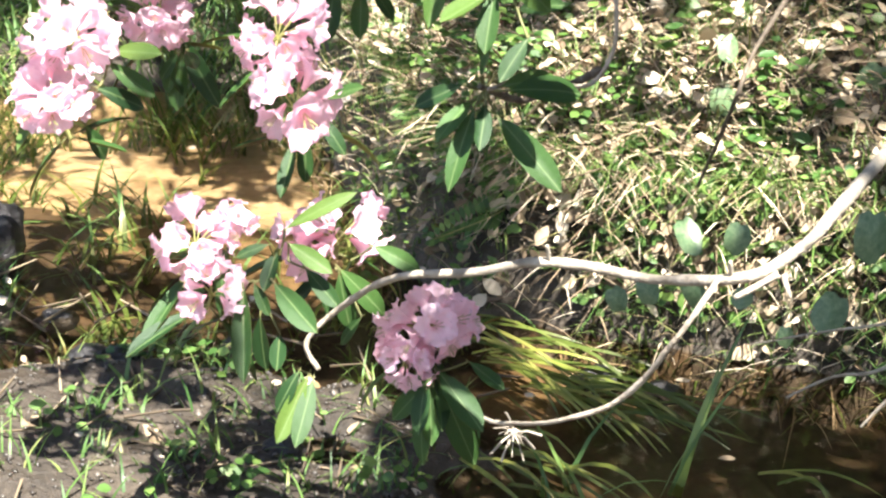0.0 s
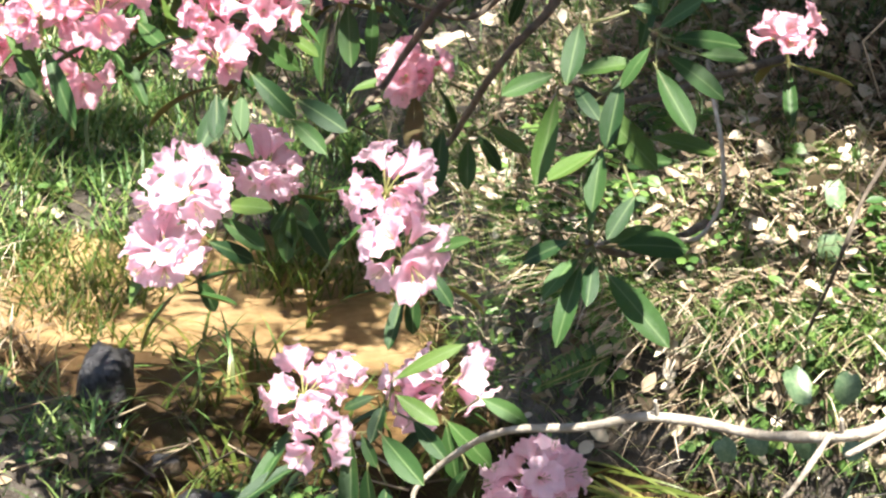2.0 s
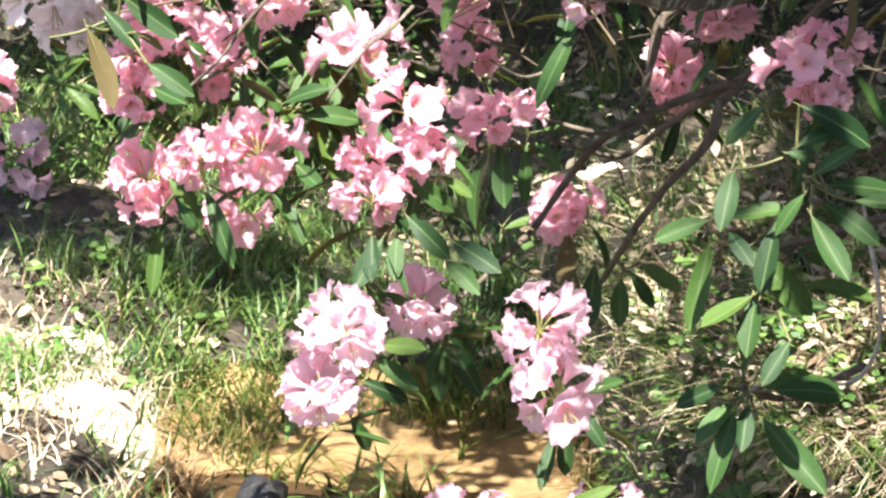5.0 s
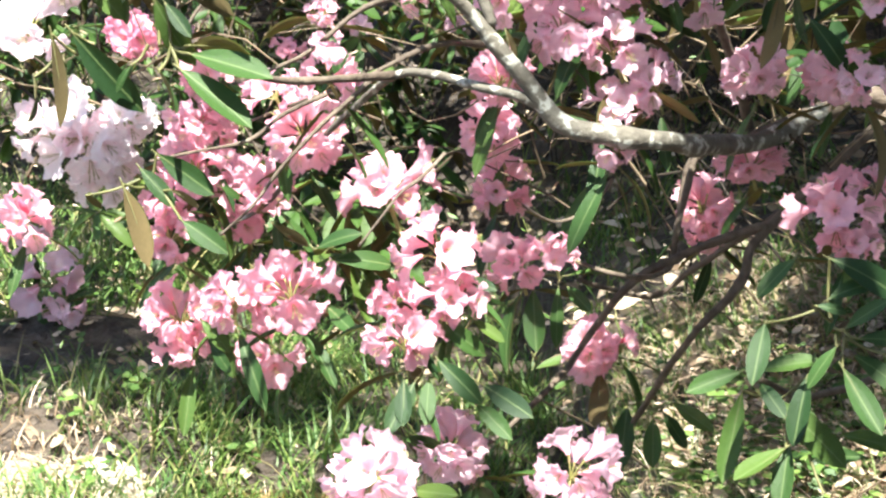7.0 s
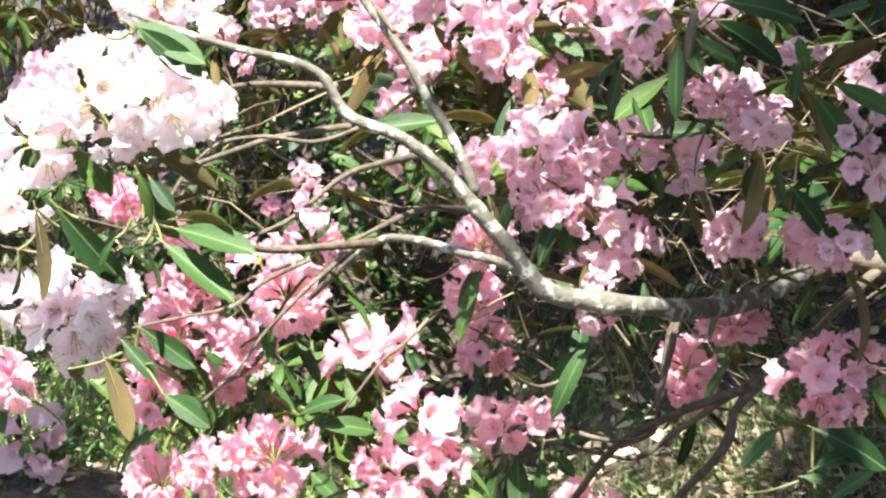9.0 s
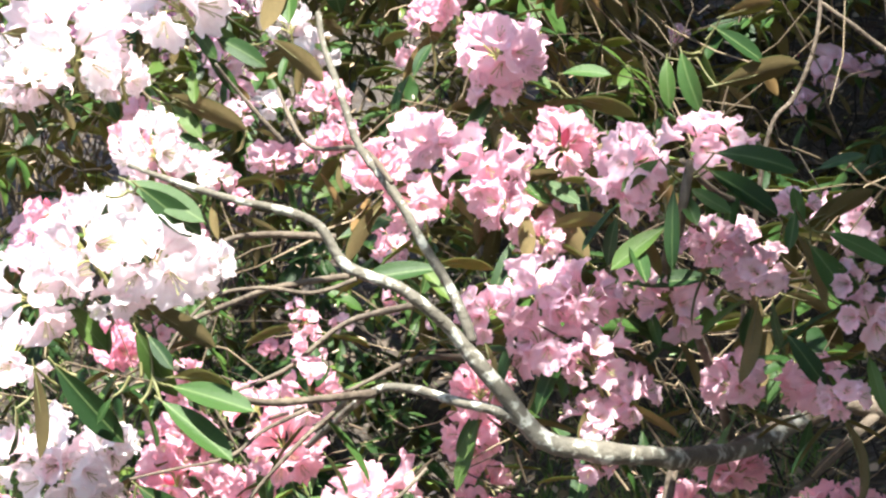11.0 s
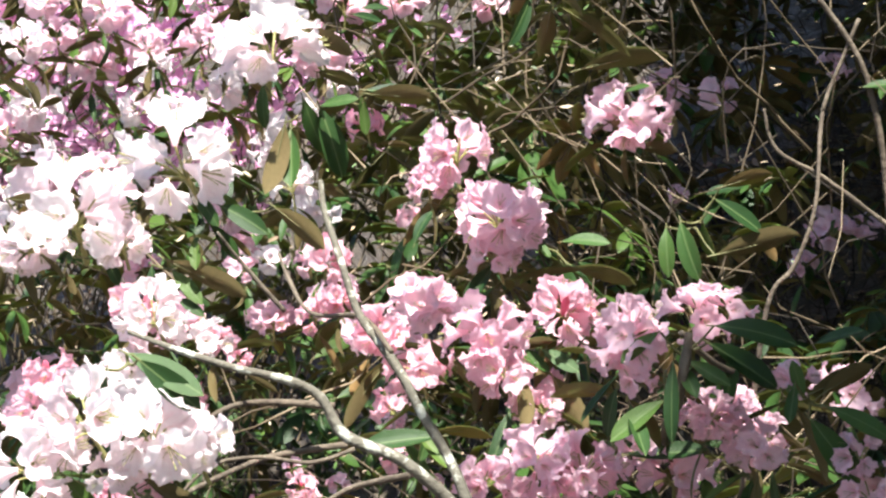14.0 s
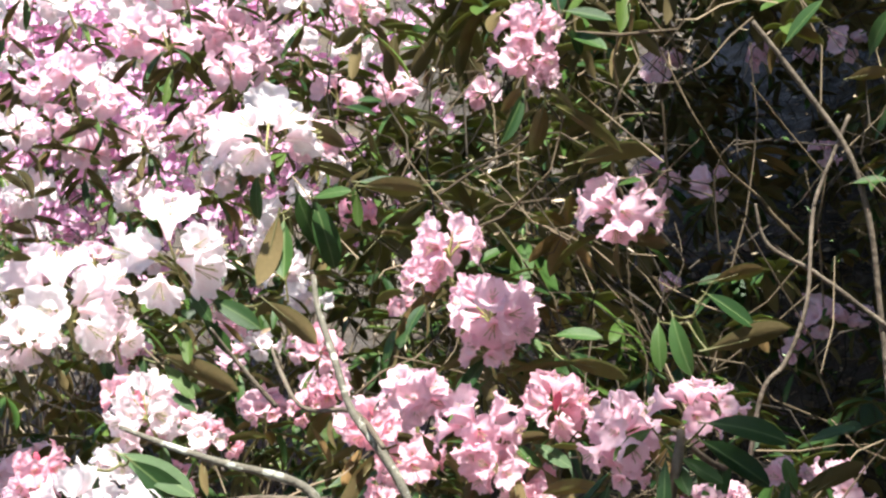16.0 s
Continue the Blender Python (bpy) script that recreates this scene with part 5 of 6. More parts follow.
def sprig(heap, x, y, tall, leaves, size, rnd):
    z = height(x, y)
    for _ in range(leaves):
        a = rnd.random() * 6.2832
        h = tall * rnd.uniform(0.3, 1)
        r = rnd.uniform(0.0, 0.03)
        heap.oval((x + r * math.cos(a), y + r * math.sin(a), z + h), (math.cos(a), math.sin(a), rnd.uniform(-0.2, 0.4)), (rnd.uniform(-0.4, 0.2), rnd.uniform(-1.0, 0.0), 1), size * rnd.uniform(0.7, 1.2), size * rnd.uniform(0.55, 0.8), rnd.uniform(0, 0.3))


for _ in range(430):
    x, y = rnd.uniform(-0.45, 1.2), rnd.uniform(3.05, 4.5)
    s = bank_side(x, y)
    if s > 0.03 and noise.noise((x * 2.2, y * 2.2, 7)) > -0.12:
        sprig(herbs, x, y, rnd.uniform(0.03, 0.10), rnd.randint(3, 7), rnd.choice((0.016, 0.022, 0.026, 0.036)), rnd)
for _ in range(110):
    x, y = rnd.uniform(-0.30, 0.25), rnd.uniform(3.15, 3.9)
    if bank_side(x, y) > 0.01:
        sprig(herbs, x, y, rnd.uniform(0.04, 0.14), rnd.randint(4, 8), 0.024, rnd)
for _ in range(700):
    x, y = rnd.uniform(-0.35, 1.0), rnd.uniform(3.05, 3.9)
    if 0.004 < bank_side(x, y) < 0.12 and noise.noise((x * 4, y * 4, 2)) > -0.1:
        sprig(herbs, x, y, rnd.uniform(0.02, 0.07), rnd.randint(3, 6), rnd.choice((0.016, 0.022, 0.03)), rnd)
for _ in range(46):
    x, y = rnd.uniform(-1.15, 0.0), rnd.uniform(2.45, 3.3)
    if height(x, y) > WATER_Z - 0.03:
        sprig(herbs, x, y, rnd.uniform(0.02, 0.06), rnd.randint(3, 7), rnd.choice((0.014, 0.02, 0.026)), rnd)
for x, y in ((-0.33, 2.55), (-0.40, 2.58), (-0.28, 2.52), (-0.60, 2.70), (-0.40, 2.92), (-0.72, 2.62)):
    sprig(herbs, x, y, 0.05, 6, 0.026, rnd)
for _ in range(60):
    sprig(herbs, rnd.uniform(-2.4, -1.2), rnd.uniform(3.6, 6.0), 0.08, 6, 0.03, rnd)
for _ in range(560):
    p, out = bank_face(rnd)
    if not bare_there(p, rnd) and noise.noise((p.x * 5, p.y * 5, 4)) > -0.15:
        for _ in range(3):
            herbs.oval(p + out * rnd.uniform(0.01, 0.05) + Vector((rnd.uniform(-0.02, 0.02), 0, rnd.uniform(-0.02, 0.02))), (rnd.uniform(-1, 1), -0.2, rnd.uniform(-0.8, 0.5)), out + Vector((rnd.uniform(-0.4, 0.4), 0, rnd.uniform(0.1, 0.9))), rnd.uniform(0.014, 0.034), rnd.uniform(0.010, 0.022), 0.15)
herbs.stuff("ground_herbs", HERB, "bright green small-leaved herbs and ivy covering the bank", "ground plants")
for _ in range(260):
    x, y = rnd.uniform(-0.5, 1.3), rnd.uniform(3.05, 5.0)
    if bank_side(x, y) < 0.02:
        continue
    a, l = rnd.random() * 6.2832, rnd.uniform(0.06, 0.26)
    z = height(x, y)
    e = Vector((math.cos(a) * l, math.sin(a) * l, rnd.uniform(0.0, 0.16)))
    p = Vector((x, y, z + 0.01))
    sticks.stick([p, p + e * 0.5 + Vector((0, 0, 0.02)), p + e], rnd.uniform(0.0015, 0.004), 0.001)
for _ in range(120):
    x, y, a, l = rnd.uniform(-1.2, 0.1), rnd.uniform(2.4, 3.3), rnd.random() * 6.28, rnd.uniform(0.04, 0.14)
    p = Vector((x, y, max(height(x, y), WATER_Z) + 0.006))
    sticks.stick([p, p + Vector((math.cos(a) * l, math.sin(a) * l, 0.012))], 0.003, 0.0015)
for _ in range(110):
    p, out = bank_face(rnd)
    if p.x < 0.2 or p.z < 0.16:
        continue
    l = rnd.uniform(0.05, 0.16)
    e = p + out * rnd.uniform(0.03, 0.10) + Vector((rnd.uniform(-0.8, 0.8) * l, 0, -rnd.uniform(0.1, 0.8) * l))
    e.z = max(e.z, WATER_Z + 0.004)
    sticks.stick([p, (p + e) / 2 + out * 0.025 + Vector((0, 0, 0.01)), e], rnd.uniform(0.001, 0.0024), 0.0008)
sticks.stuff("dead_twigs", TWIG, "thin dead twigs lying on the banks", "twigs")

clods = Heap()
for _ in range(1500):
    x, y = rnd.gauss(-0.42, 0.34), rnd.uniform(2.35, 3.15)
    z = height(x, y)
    if z < WATER_Z - 0.012 or bank_side(x, y) > -0.05:
        continue
    r = rnd.uniform(0.002, 0.008)
    c = Vector((x, y, z + r * 0.1))
    v = [c + Vector((dx * r * rnd.uniform(0.7, 1.4), dy * r * rnd.uniform(0.7, 1.4), dz * r * rnd.uniform(0.5, 1.1))) for dx, dy, dz in ((1, 0, 0), (0, 1, 0), (-1, 0, 0), (0, -1, 0), (0, 0, 1), (0, 0, -1))]
    clods.add(v, [(0, 1, 4), (1, 2, 4), (2, 3, 4), (3, 0, 4), (1, 0, 5), (2, 1, 5), (3, 2, 5), (0, 3, 5)])
MUD, mt, mb = nodes_of("mud")
g = mt.nodes.new("ShaderNodeNewGeometry")
mt.links.new(ramp(mt, g.outputs["Random Per Island"], [(0.0, (0.03, 0.026, 0.022)), (0.8, (0.065, 0.055, 0.045)), (1.0, (0.14, 0.12, 0.10))]), mb.inputs["Base Color"])
mb.inputs["Roughness"].default_value = 0.35
clods.stuff("mud_clods", MUD, "damp grey crumbs of mud and gravel on the near bank", "mud")

# ---------------------------------------------------------------- thickets behind
WHORLS = []
for seed in (1, 2, 3, 4, 5):
    r2 = random.Random(seed)
    v, f, sl = [], [], []
    for k in range(r2.randint(6, 9)):
        src = LEAVES[r2.randrange(5)]
        a = k * 2.4 + r2.uniform(-0.3, 0.3)
        m = Matrix.Rotation(a, 4, "Z") @ Matrix.Rotation(r2.uniform(-0.25, 0.75), 4, "Y") @ Matrix.Diagonal((1, r2.uniform(0.75, 1.05), 1, 1)) @ Matrix.Scale(r2.uniform(0.75, 1.1), 4)
        o = len(v)
        v += [m @ w.co for w in src.vertices]
        for p in src.polygons:
            f.append(tuple(i + o for i in p.vertices))
            sl.append(p.material_index)
    WHORLS.append(mesh_of("leaf_whorl", v, f, [LEAF_TOP, LEAF_UNDER, PETIOLE], sl))


# rough camera eye; growth behind it is thinned to fit this view
EYE_POINT = Vector((0, 0, 1.7))


def hides_truss(p, reach):
    """Whether growth at p would hide a truss from the camera's eye point."""
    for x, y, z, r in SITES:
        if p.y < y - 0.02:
            q = EYE_POINT.lerp(Vector((x, y, z)), p.y / y)
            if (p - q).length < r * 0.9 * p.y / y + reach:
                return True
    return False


def thicket(owner, count, box, rnd, size=0.13, stems=True, keep=None):
    """Whorls of leaves on thin bare stems, spread through a box."""
    base = Vector(owner.location)
    x0, x1, y0, y1, z0, z1 = box
    heap = Heap()
    for _ in range(count):
        p = Vector((rnd.uniform(x0, x1), rnd.uniform(y0, y1), rnd.uniform(z0, z1)))
        if keep and not keep(p):
            continue
        if p.z < height(p.x, p.y) + 0.12 or hides_truss(p, 0.85 * size):
            continue
        up = Vector((rnd.uniform(-0.6, 0.6), rnd.uniform(-0.8, 0.4) + (0.55 if p.z > 1.45 else 0.0), 1)).normalized()
        m = Matrix.Translation(p - base) @ frame_to(up, rnd.random() * 6) @ Matrix.Scale(size * rnd.uniform(0.75, 1.2), 4)
        part("leaf_whorl", rnd.choice(WHORLS), owner, m)
        if stems and (x0 < 0 or rnd.random() < 0.6):
            foot = p + Vector((rnd.uniform(-0.35, 0.55), rnd.uniform(0.0, 0.4), rnd.uniform(-0.55, -0.05)))
            foot.z = max(height(foot.x, foot.y), foot.z)
            line = []
            for k in range(7):
                u = k / 6
                line.append(foot.lerp(p, u) + noise.noise_vector(foot * 3 + Vector((0, 0, u * 2.4))) * 0.16 * math.sin(u * 3.14) + noise.noise_vector(p * 7 + Vector((u * 7, 0, 0))) * 0.03 * math.sin(u * 3.14) - base)
            heap.stick(line, rnd.uniform(0.0016, 0.0042), 0.0012)
    if stems:
        # stems on the right and at the rear take the shade-painted twig copy
        part("brushwood", mesh_of("brushwood", heap.verts, heap.faces, [TWIG_SHADED if y1 > 4.2 or x0 > 0 else TWIG]), owner)["kind"] = "stuff"


def off_the_bank(p):
    """Leaves the sun's way to the near bank free."""
    way = p.y + 0.5 * (p.z - 1.2)
    return (p.x < 0.12 or way > 3.5) and (p.x < -0.35 or way > 4.2 or (p.x * 37.7 + p.z * 53.1) % 1.0 > 0.5)


rnd = random.Random(21)
# most of these rear-left trusses have the sun's glare in their petal colour
for _ in range(84):
    add_truss(rear, (rnd.uniform(-2.7, -1.15), rnd.uniform(4.5, 6.4), rnd.uniform(1.9, 3.5)), rnd.uniform(0.055, 0.08), rnd, rnd.choice(("pale", "sun_white", "sun_white")), leaves=4)
for _ in range(14):
    add_truss(rear, (rnd.uniform(-1.5, -0.7), rnd.uniform(3.7, 4.8), rnd.uniform(1.3, 2.2)), rnd.uniform(0.035, 0.05), rnd, rnd.choice(("deep", "pink")), leaves=3)
thicket(shrub, 150, (-1.15, 0.0, 3.05, 4.0, 1.35, 2.7), rnd, keep=off_the_bank)
thicket(shrub, 120, (0.01, 0.9, 3.05, 4.0, 1.35, 2.7), rnd, keep=off_the_bank)
thicket(shrub, 90, (0.05, 0.9, 2.95, 3.8, 1.2, 2.6), rnd, keep=off_the_bank)
thicket(shrub, 150, (-0.75, 0.45, 3.35, 4.3, 1.65, 2.6), rnd, 0.105)
thicket(shrub, 40, (-1.2, -0.5, 2.75, 3.3, 1.0, 2.5), rnd)
thicket(rear, 520, (-2.7, 1.4, 4.2, 6.6, 0.9, 3.3), rnd, keep=lambda p: p.z > 1.25 + 0.3 * max(0, 5.0 - p.y) or p.x < -1.9 or (p.x > 0.3 and p.z > 1.6))
thicket(rear, 560, (-2.3, 1.6, 6.4, 8.6, 0.9, 4.2), rnd, 0.17)
thicket(rear, 420, (-1.4, 1.3, 8.2, 9.6, 1.8, 5.0), rnd, 0.2)
thicket(rear, 420, (-4.2, -1.0, 5.9, 8.2, 0.2, 3.0), rnd, 0.16)

# thin bare twigs tangled through the front shrub
heap = Heap()
base = Vector(shrub.location)
for _ in range(520):
    p = Vector((rnd.uniform(-1.3, 0.6), rnd.uniform(2.7, 4.3), rnd.uniform(1.15, 2.75)))
    way = Vector((rnd.uniform(-1, 1), rnd.uniform(-0.5, 0.5), rnd.uniform(-0.3, 1.0))).normalized() * rnd.uniform(0.18, 0.6)
    bow = Vector((rnd.uniform(-0.08, 0.08), rnd.uniform(-0.08, 0.08), rnd.uniform(-0.09, 0.1)))
    if p.x > 0.0 and p.z > 1.55 and rnd.random() < 0.86:
        continue
    if hides_truss(p, 0.02) or hides_truss(p + way, 0.02) or hides_truss(p + way * 0.5, 0.02):
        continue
    r = rnd.uniform(0.0011, 0.0032)
    line = [p - base]
    for k in range(5):
        kink = noise.noise_vector((p + way * k * 0.2) * 9) * 0.035
        line.append(p + way * (k + 1) * 0.2 + bow * (0.5, 0.85, 1.0, 0.7, 0.2)[k] + kink - base)
    heap.stick(line, r, r * 0.5)
    if rnd.random() < 0.6:
        q = p + way * 0.45 + bow * 0.9
        e = Vector((rnd.uniform(-1, 1), rnd.uniform(-0.5, 0.3), rnd.uniform(-0.2, 1))).normalized() * rnd.uniform(0.06, 0.2)
        if not hides_truss(q + e, 0.02):
            heap.stick([q - base, q + e * 0.5 + bow * 0.2 - base, q + e - base], r * 0.6, r * 0.35)
part("brushwood", mesh_of("brushwood", heap.verts, heap.faces, [TWIG]), shrub)["kind"] = "stuff"

# small pale and green leaf bits, added to stand for sun glints among the twigs
pale_specks, green_specks = Heap(), Heap()
for k in range(3200):
    p = Vector((rnd.uniform(-1.5, 0.35), rnd.uniform(2.85, 4.3), rnd.uniform(0.9, 2.7)))
    if hides_truss(p, 0.02) or p.z < height(p.x, p.y) + 0.05 or not off_the_bank(p) or (p.x > -0.1 and rnd.random() < 0.7):
        continue
    a, l = rnd.random() * 6.2832, rnd.uniform(0.008, 0.024)
    (pale_specks if k % 5 < 3 else green_specks).oval(p - base, (math.cos(a), math.sin(a), rnd.uniform(-0.9, 0.9)), (rnd.uniform(-0.7, 0.7), rnd.uniform(-1.2, 0.2), rnd.uniform(0.2, 1)), l, l * rnd.uniform(0.14, 0.34), rnd.uniform(-0.3, 0.5))
part("dead_leaves", mesh_of("dead_leaves", pale_specks.verts, pale_specks.faces, [LITTER]), shrub)["kind"] = "stuff"
part("foliage", mesh_of("foliage", green_specks.verts, green_specks.faces, [HERB]), shrub)["kind"] = "stuff"

# bare upright and leaning stems, with the wood's shade put into their colour
bare = thing("undergrowth", (0.6, 5.0, 0.9), "tangle of bare brown stems coloured darker for the wood's shade", "undergrowth", kind="stuff")
heap = Heap()
for _ in range(340):
    x, y = rnd.uniform(-2.6, 1.8), rnd.uniform(4.6, 8.5)
    if bank_side(x, y) < 0.15:
        continue
    z = height(x, y)
    l = rnd.uniform(0.4, 1.9)
    way = Vector((rnd.uniform(-0.7, 0.7), rnd.uniform(-0.5, 0.5), rnd.uniform(0.3, 1))).normalized()
    p = Vector((x, y, z)) - Vector(bare.location)
    line = [p]
    for _ in range(6):
        way = (way + Vector((rnd.uniform(-0.4, 0.4), rnd.uniform(-0.3, 0.3), rnd.uniform(-0.3, 0.25)))).normalized()
        line.append(line[-1] + way * l / 6)
    heap.stick(line, rnd.uniform(0.002, 0.007), 0.0012)
part("brushwood", mesh_of("brushwood", heap.verts, heap.faces, [TWIG_SHADED]), bare)["kind"] = "stuff"

# ---------------------------------------------------------------- azaleas on the slope behind
def azalea(base, spread, tall, count, rnd):
    ob = thing("azalea", base, "sunlit magenta azalea covered in small open blossoms", "shrub", "azaleas on the slope")
    flowers, greens, wood = Heap(), Heap(), Heap()
    for _ in range(count):
        p = Vector((rnd.gauss(0, spread), rnd.gauss(0, spread * 0.5), rnd.uniform(0.45, 1.0) * tall))
        for _ in range(3):
            q = p + Vector((rnd.uniform(-0.05, 0.05), rnd.uniform(-0.05, 0.05), rnd.uniform(-0.05, 0.05)))
            n = Vector((rnd.uniform(-0.8, 0.5), rnd.uniform(-1.2, 0.2), rnd.uniform(0, 1))).normalized()
            a = n.orthogonal().normalized()
            b = n.cross(a)
            for k in range(5):
                t = k * 1.2566 + rnd.random() * 0.3
                flowers.oval(q, a * math.cos(t) + b * math.sin(t) + n * 0.4, n, 0.032, 0.026, 0.1)
        greens.oval(p, (rnd.uniform(-1, 1), rnd.uniform(-1, 1), 0.2), (0, -0.5, 1), 0.05, 0.022, 0.1)
        if rnd.random() < 0.05:
            bow = [Vector((rnd.uniform(-0.25, 0.25), rnd.uniform(-0.15, 0.15), rnd.uniform(-0.1, 0.1))) for _ in range(3)]
            wood.stick([Vector((p.x * 0.2, p.y * 0.2, 0)), p * 0.3 + bow[0], p * 0.55 + bow[1], p * 0.8 + bow[2] * 0.6, p], 0.006, 0.0015)
    part("blossoms", mesh_of("blossoms", flowers.verts, flowers.faces, [PETAL_MAGENTA]), ob)
    part("leaves", mesh_of("leaves", greens.verts, greens.faces, [HERB]), ob)
    part("brushwood", mesh_of("brushwood", wood.verts, wood.faces, [TWIG]), ob)["kind"] = "stuff"


azalea((-3.2, 8.0, height(-3.2, 8.0)), 0.42, 3.0, 1100, rnd)
azalea((-2.3, 8.5, height(-2.3, 8.5)), 0.5, 2.9, 700, rnd)

# ---------------------------------------------------------------- small single things on the banks
def rock(place, sizes, seed, label, mat, square=False):
    bm = bmesh.new()
    bmesh.ops.create_icosphere(bm, subdivisions=3, radius=1)
    for v in bm.verts:
        d = 1 + 0.28 * noise.noise(v.co * 1.4 + Vector((seed, 0, 0))) + 0.16 * noise.noise(v.co * 4 + Vector((0, seed, 0))) + 0.06 * noise.noise(v.co * 11)
        if square:
            d *= (abs(v.co.x) ** 5 + abs(v.co.y) ** 5 + abs(v.co.z) ** 5) ** -0.2
        v.co = Vector((v.co.x * sizes[0] * d, v.co.y * sizes[1] * d, v.co.z * sizes[2] * d))
    me = bpy.data.meshes.new("rock")
    bm.to_mesh(me)
    bm.free()
    me.materials.append(mat)
    me.polygons.foreach_set("use_smooth", [True] * len(me.polygons))
    ob = new("rock", me)
    ob.location = place
    return tagged(ob, label, "rock", "stones by the stream")


STONE, ct, cb = nodes_of("wet_stone")
ct.links.new(blend(ct, 0.7, ramp(ct, noise_of(ct, 9.0, 8.0), [(0.3, (0.012, 0.011, 0.012)), (0.6, (0.030, 0.028, 0.028)), (0.8, (0.10, 0.092, 0.088))]), ramp(ct, noise_of(ct, 70.0), [(0.3, (0.5, 0.5, 0.5)), (0.7, (1.1, 1.1, 1.1))]), "MULTIPLY"), cb.inputs["Base Color"])
cb.inputs["Roughness"].default_value = 0.45
bump(ct, cb, noise_of(ct, 40.0, 8.0), 0.8, 0.02)
rock((-0.91, 3.50, 0.135), (0.050, 0.06, 0.068), 4, "dark wet blocky rock standing in the shallow stream", STONE, True)
for x, y, r, s in ((-0.62, 3.03, 0.035, 2), (-0.56, 3.02, 0.028, 3), (-0.36, 3.12, 0.035, 4), (-0.72, 3.2, 0.03, 5), (-0.24, 2.72, 0.03, 6), (-0.8, 2.95, 0.03, 7), (0.30, 3.10, 0.035, 8), (0.42, 3.07, 0.03, 9), (-1.15, 3.5, 0.04, 10)):
    rock((x, y, max(height(x, y), 0.1) + r * 0.2), (r * 1.3, r, r * 0.7), s, "small grey stone at the water's edge", STONE)

fern = thing("fern", (0.14, 3.42, height(0.14, 3.42)), "bright green fern frond arching over the bank's edge", "fern")
stalk = [Vector((0, 0, 0))] + [Vector(p) - fern.location for p in ((0.111, 3.34, 0.339), (0.066, 3.27, 0.339), (-0.019, 3.2, 0.324))]
heap = Heap()
heap.stick(stalk, 0.0025, 0.001)
part("stalk", mesh_of("stalk", heap.verts, heap.faces, [STALK]), fern)
frond = Heap()
for k in range(15):
    u = k / 14
    p = stalk[1].lerp(stalk[3], u) + Vector((0, 0, 0.012 * math.sin(u * 3.1)))
    for s in (-1, 1):
        way = Vector((-0.35, 0.3 * s, 0.75 * s))
        frond.oval(p, way, (0.1, -1, 0.3), 0.040 * (1 - 0.75 * u) + 0.006, 0.011, 0.05)
part("frond", mesh_of("frond", frond.verts, frond.faces, [HERB]), fern, None, "bright green leaflets")

# the withered seed head on the low twig
r3 = random.Random(9)
seed_foot = Vector((0.115, 2.30, 0.405)) - Vector(shrub.location)
v, f = tube([(-0.010, 0, 0.002), (0.0, 0, 0.001), (0.012, 0, -0.001)], (0.003, 0.006, 0.002), 6)
seed_head = part("seed_head", mesh_of("seed_head", v, f, [BARK_GREY]), shrub, Matrix.Translation(seed_foot), "withered grey seed head")
for _ in range(22):
    way = Vector((r3.uniform(-1, 0.6), r3.uniform(-0.6, 0.6), r3.uniform(-1.0, 0.7))).normalized() * r3.uniform(0.015, 0.05)
    heap = Heap()
    heap.stick([(0, 0, 0), way * 0.5 + Vector((0, 0, 0.004)), way], 0.0014, 0.0022 if r3.random() < 0.4 else 0.0008)
    part("seed_stalk", mesh_of("seed_stalk", heap.verts, heap.faces, [BARK_GREY]), seed_head)

# broad rounded leaves that hang over the bank's foot
BROAD, bt, bb = nodes_of("broad_leaf")
bt.links.new(blend(bt, 0.6, ramp(bt, noise_of(bt, 3.0), [(0.3, (0.06, 0.12, 0.05)), (0.7, (0.16, 0.22, 0.11))]), ramp(bt, noise_of(bt, 30.0), [(0.3, (0.6, 0.6, 0.6)), (0.7, (1.1, 1.1, 1.1))]), "MULTIPLY"), bb.inputs["Base Color"])
bb.inputs["Roughness"].default_value = 0.42
rv, rf = [(0, 0, 0)], []
for ring, r in enumerate((0.45, 0.85, 1.0)):
    for k in range(14):
        a = 2 * math.pi * k / 14
        q = r * (1 - 0.28 * math.exp(-((a - math.pi) / 0.35) ** 2)) * (1 + 0.05 * math.sin(5 * a))
        rv.append((q * math.cos(a) * 1.08, q * math.sin(a), -0.18 * r * r + 0.05 * math.sin(3 * a) * r))
rf += [(0, 1 + k, 1 + (k + 1) % 14) for k in range(14)]
for ring in (0, 1):
    rf += [(1 + ring * 14 + k, 15 + ring * 14 + k, 15 + ring * 14 + (k + 1) % 14, 1 + ring * 14 + (k + 1) % 14) for k in range(14)]
ROUND_LEAF = mesh_of("leaf", rv, rf, [BROAD])
creeper = thing("creeper", (0.62, 3.02, 0.36), "creeping plant with broad rounded green leaves along the bank's foot", "plant")
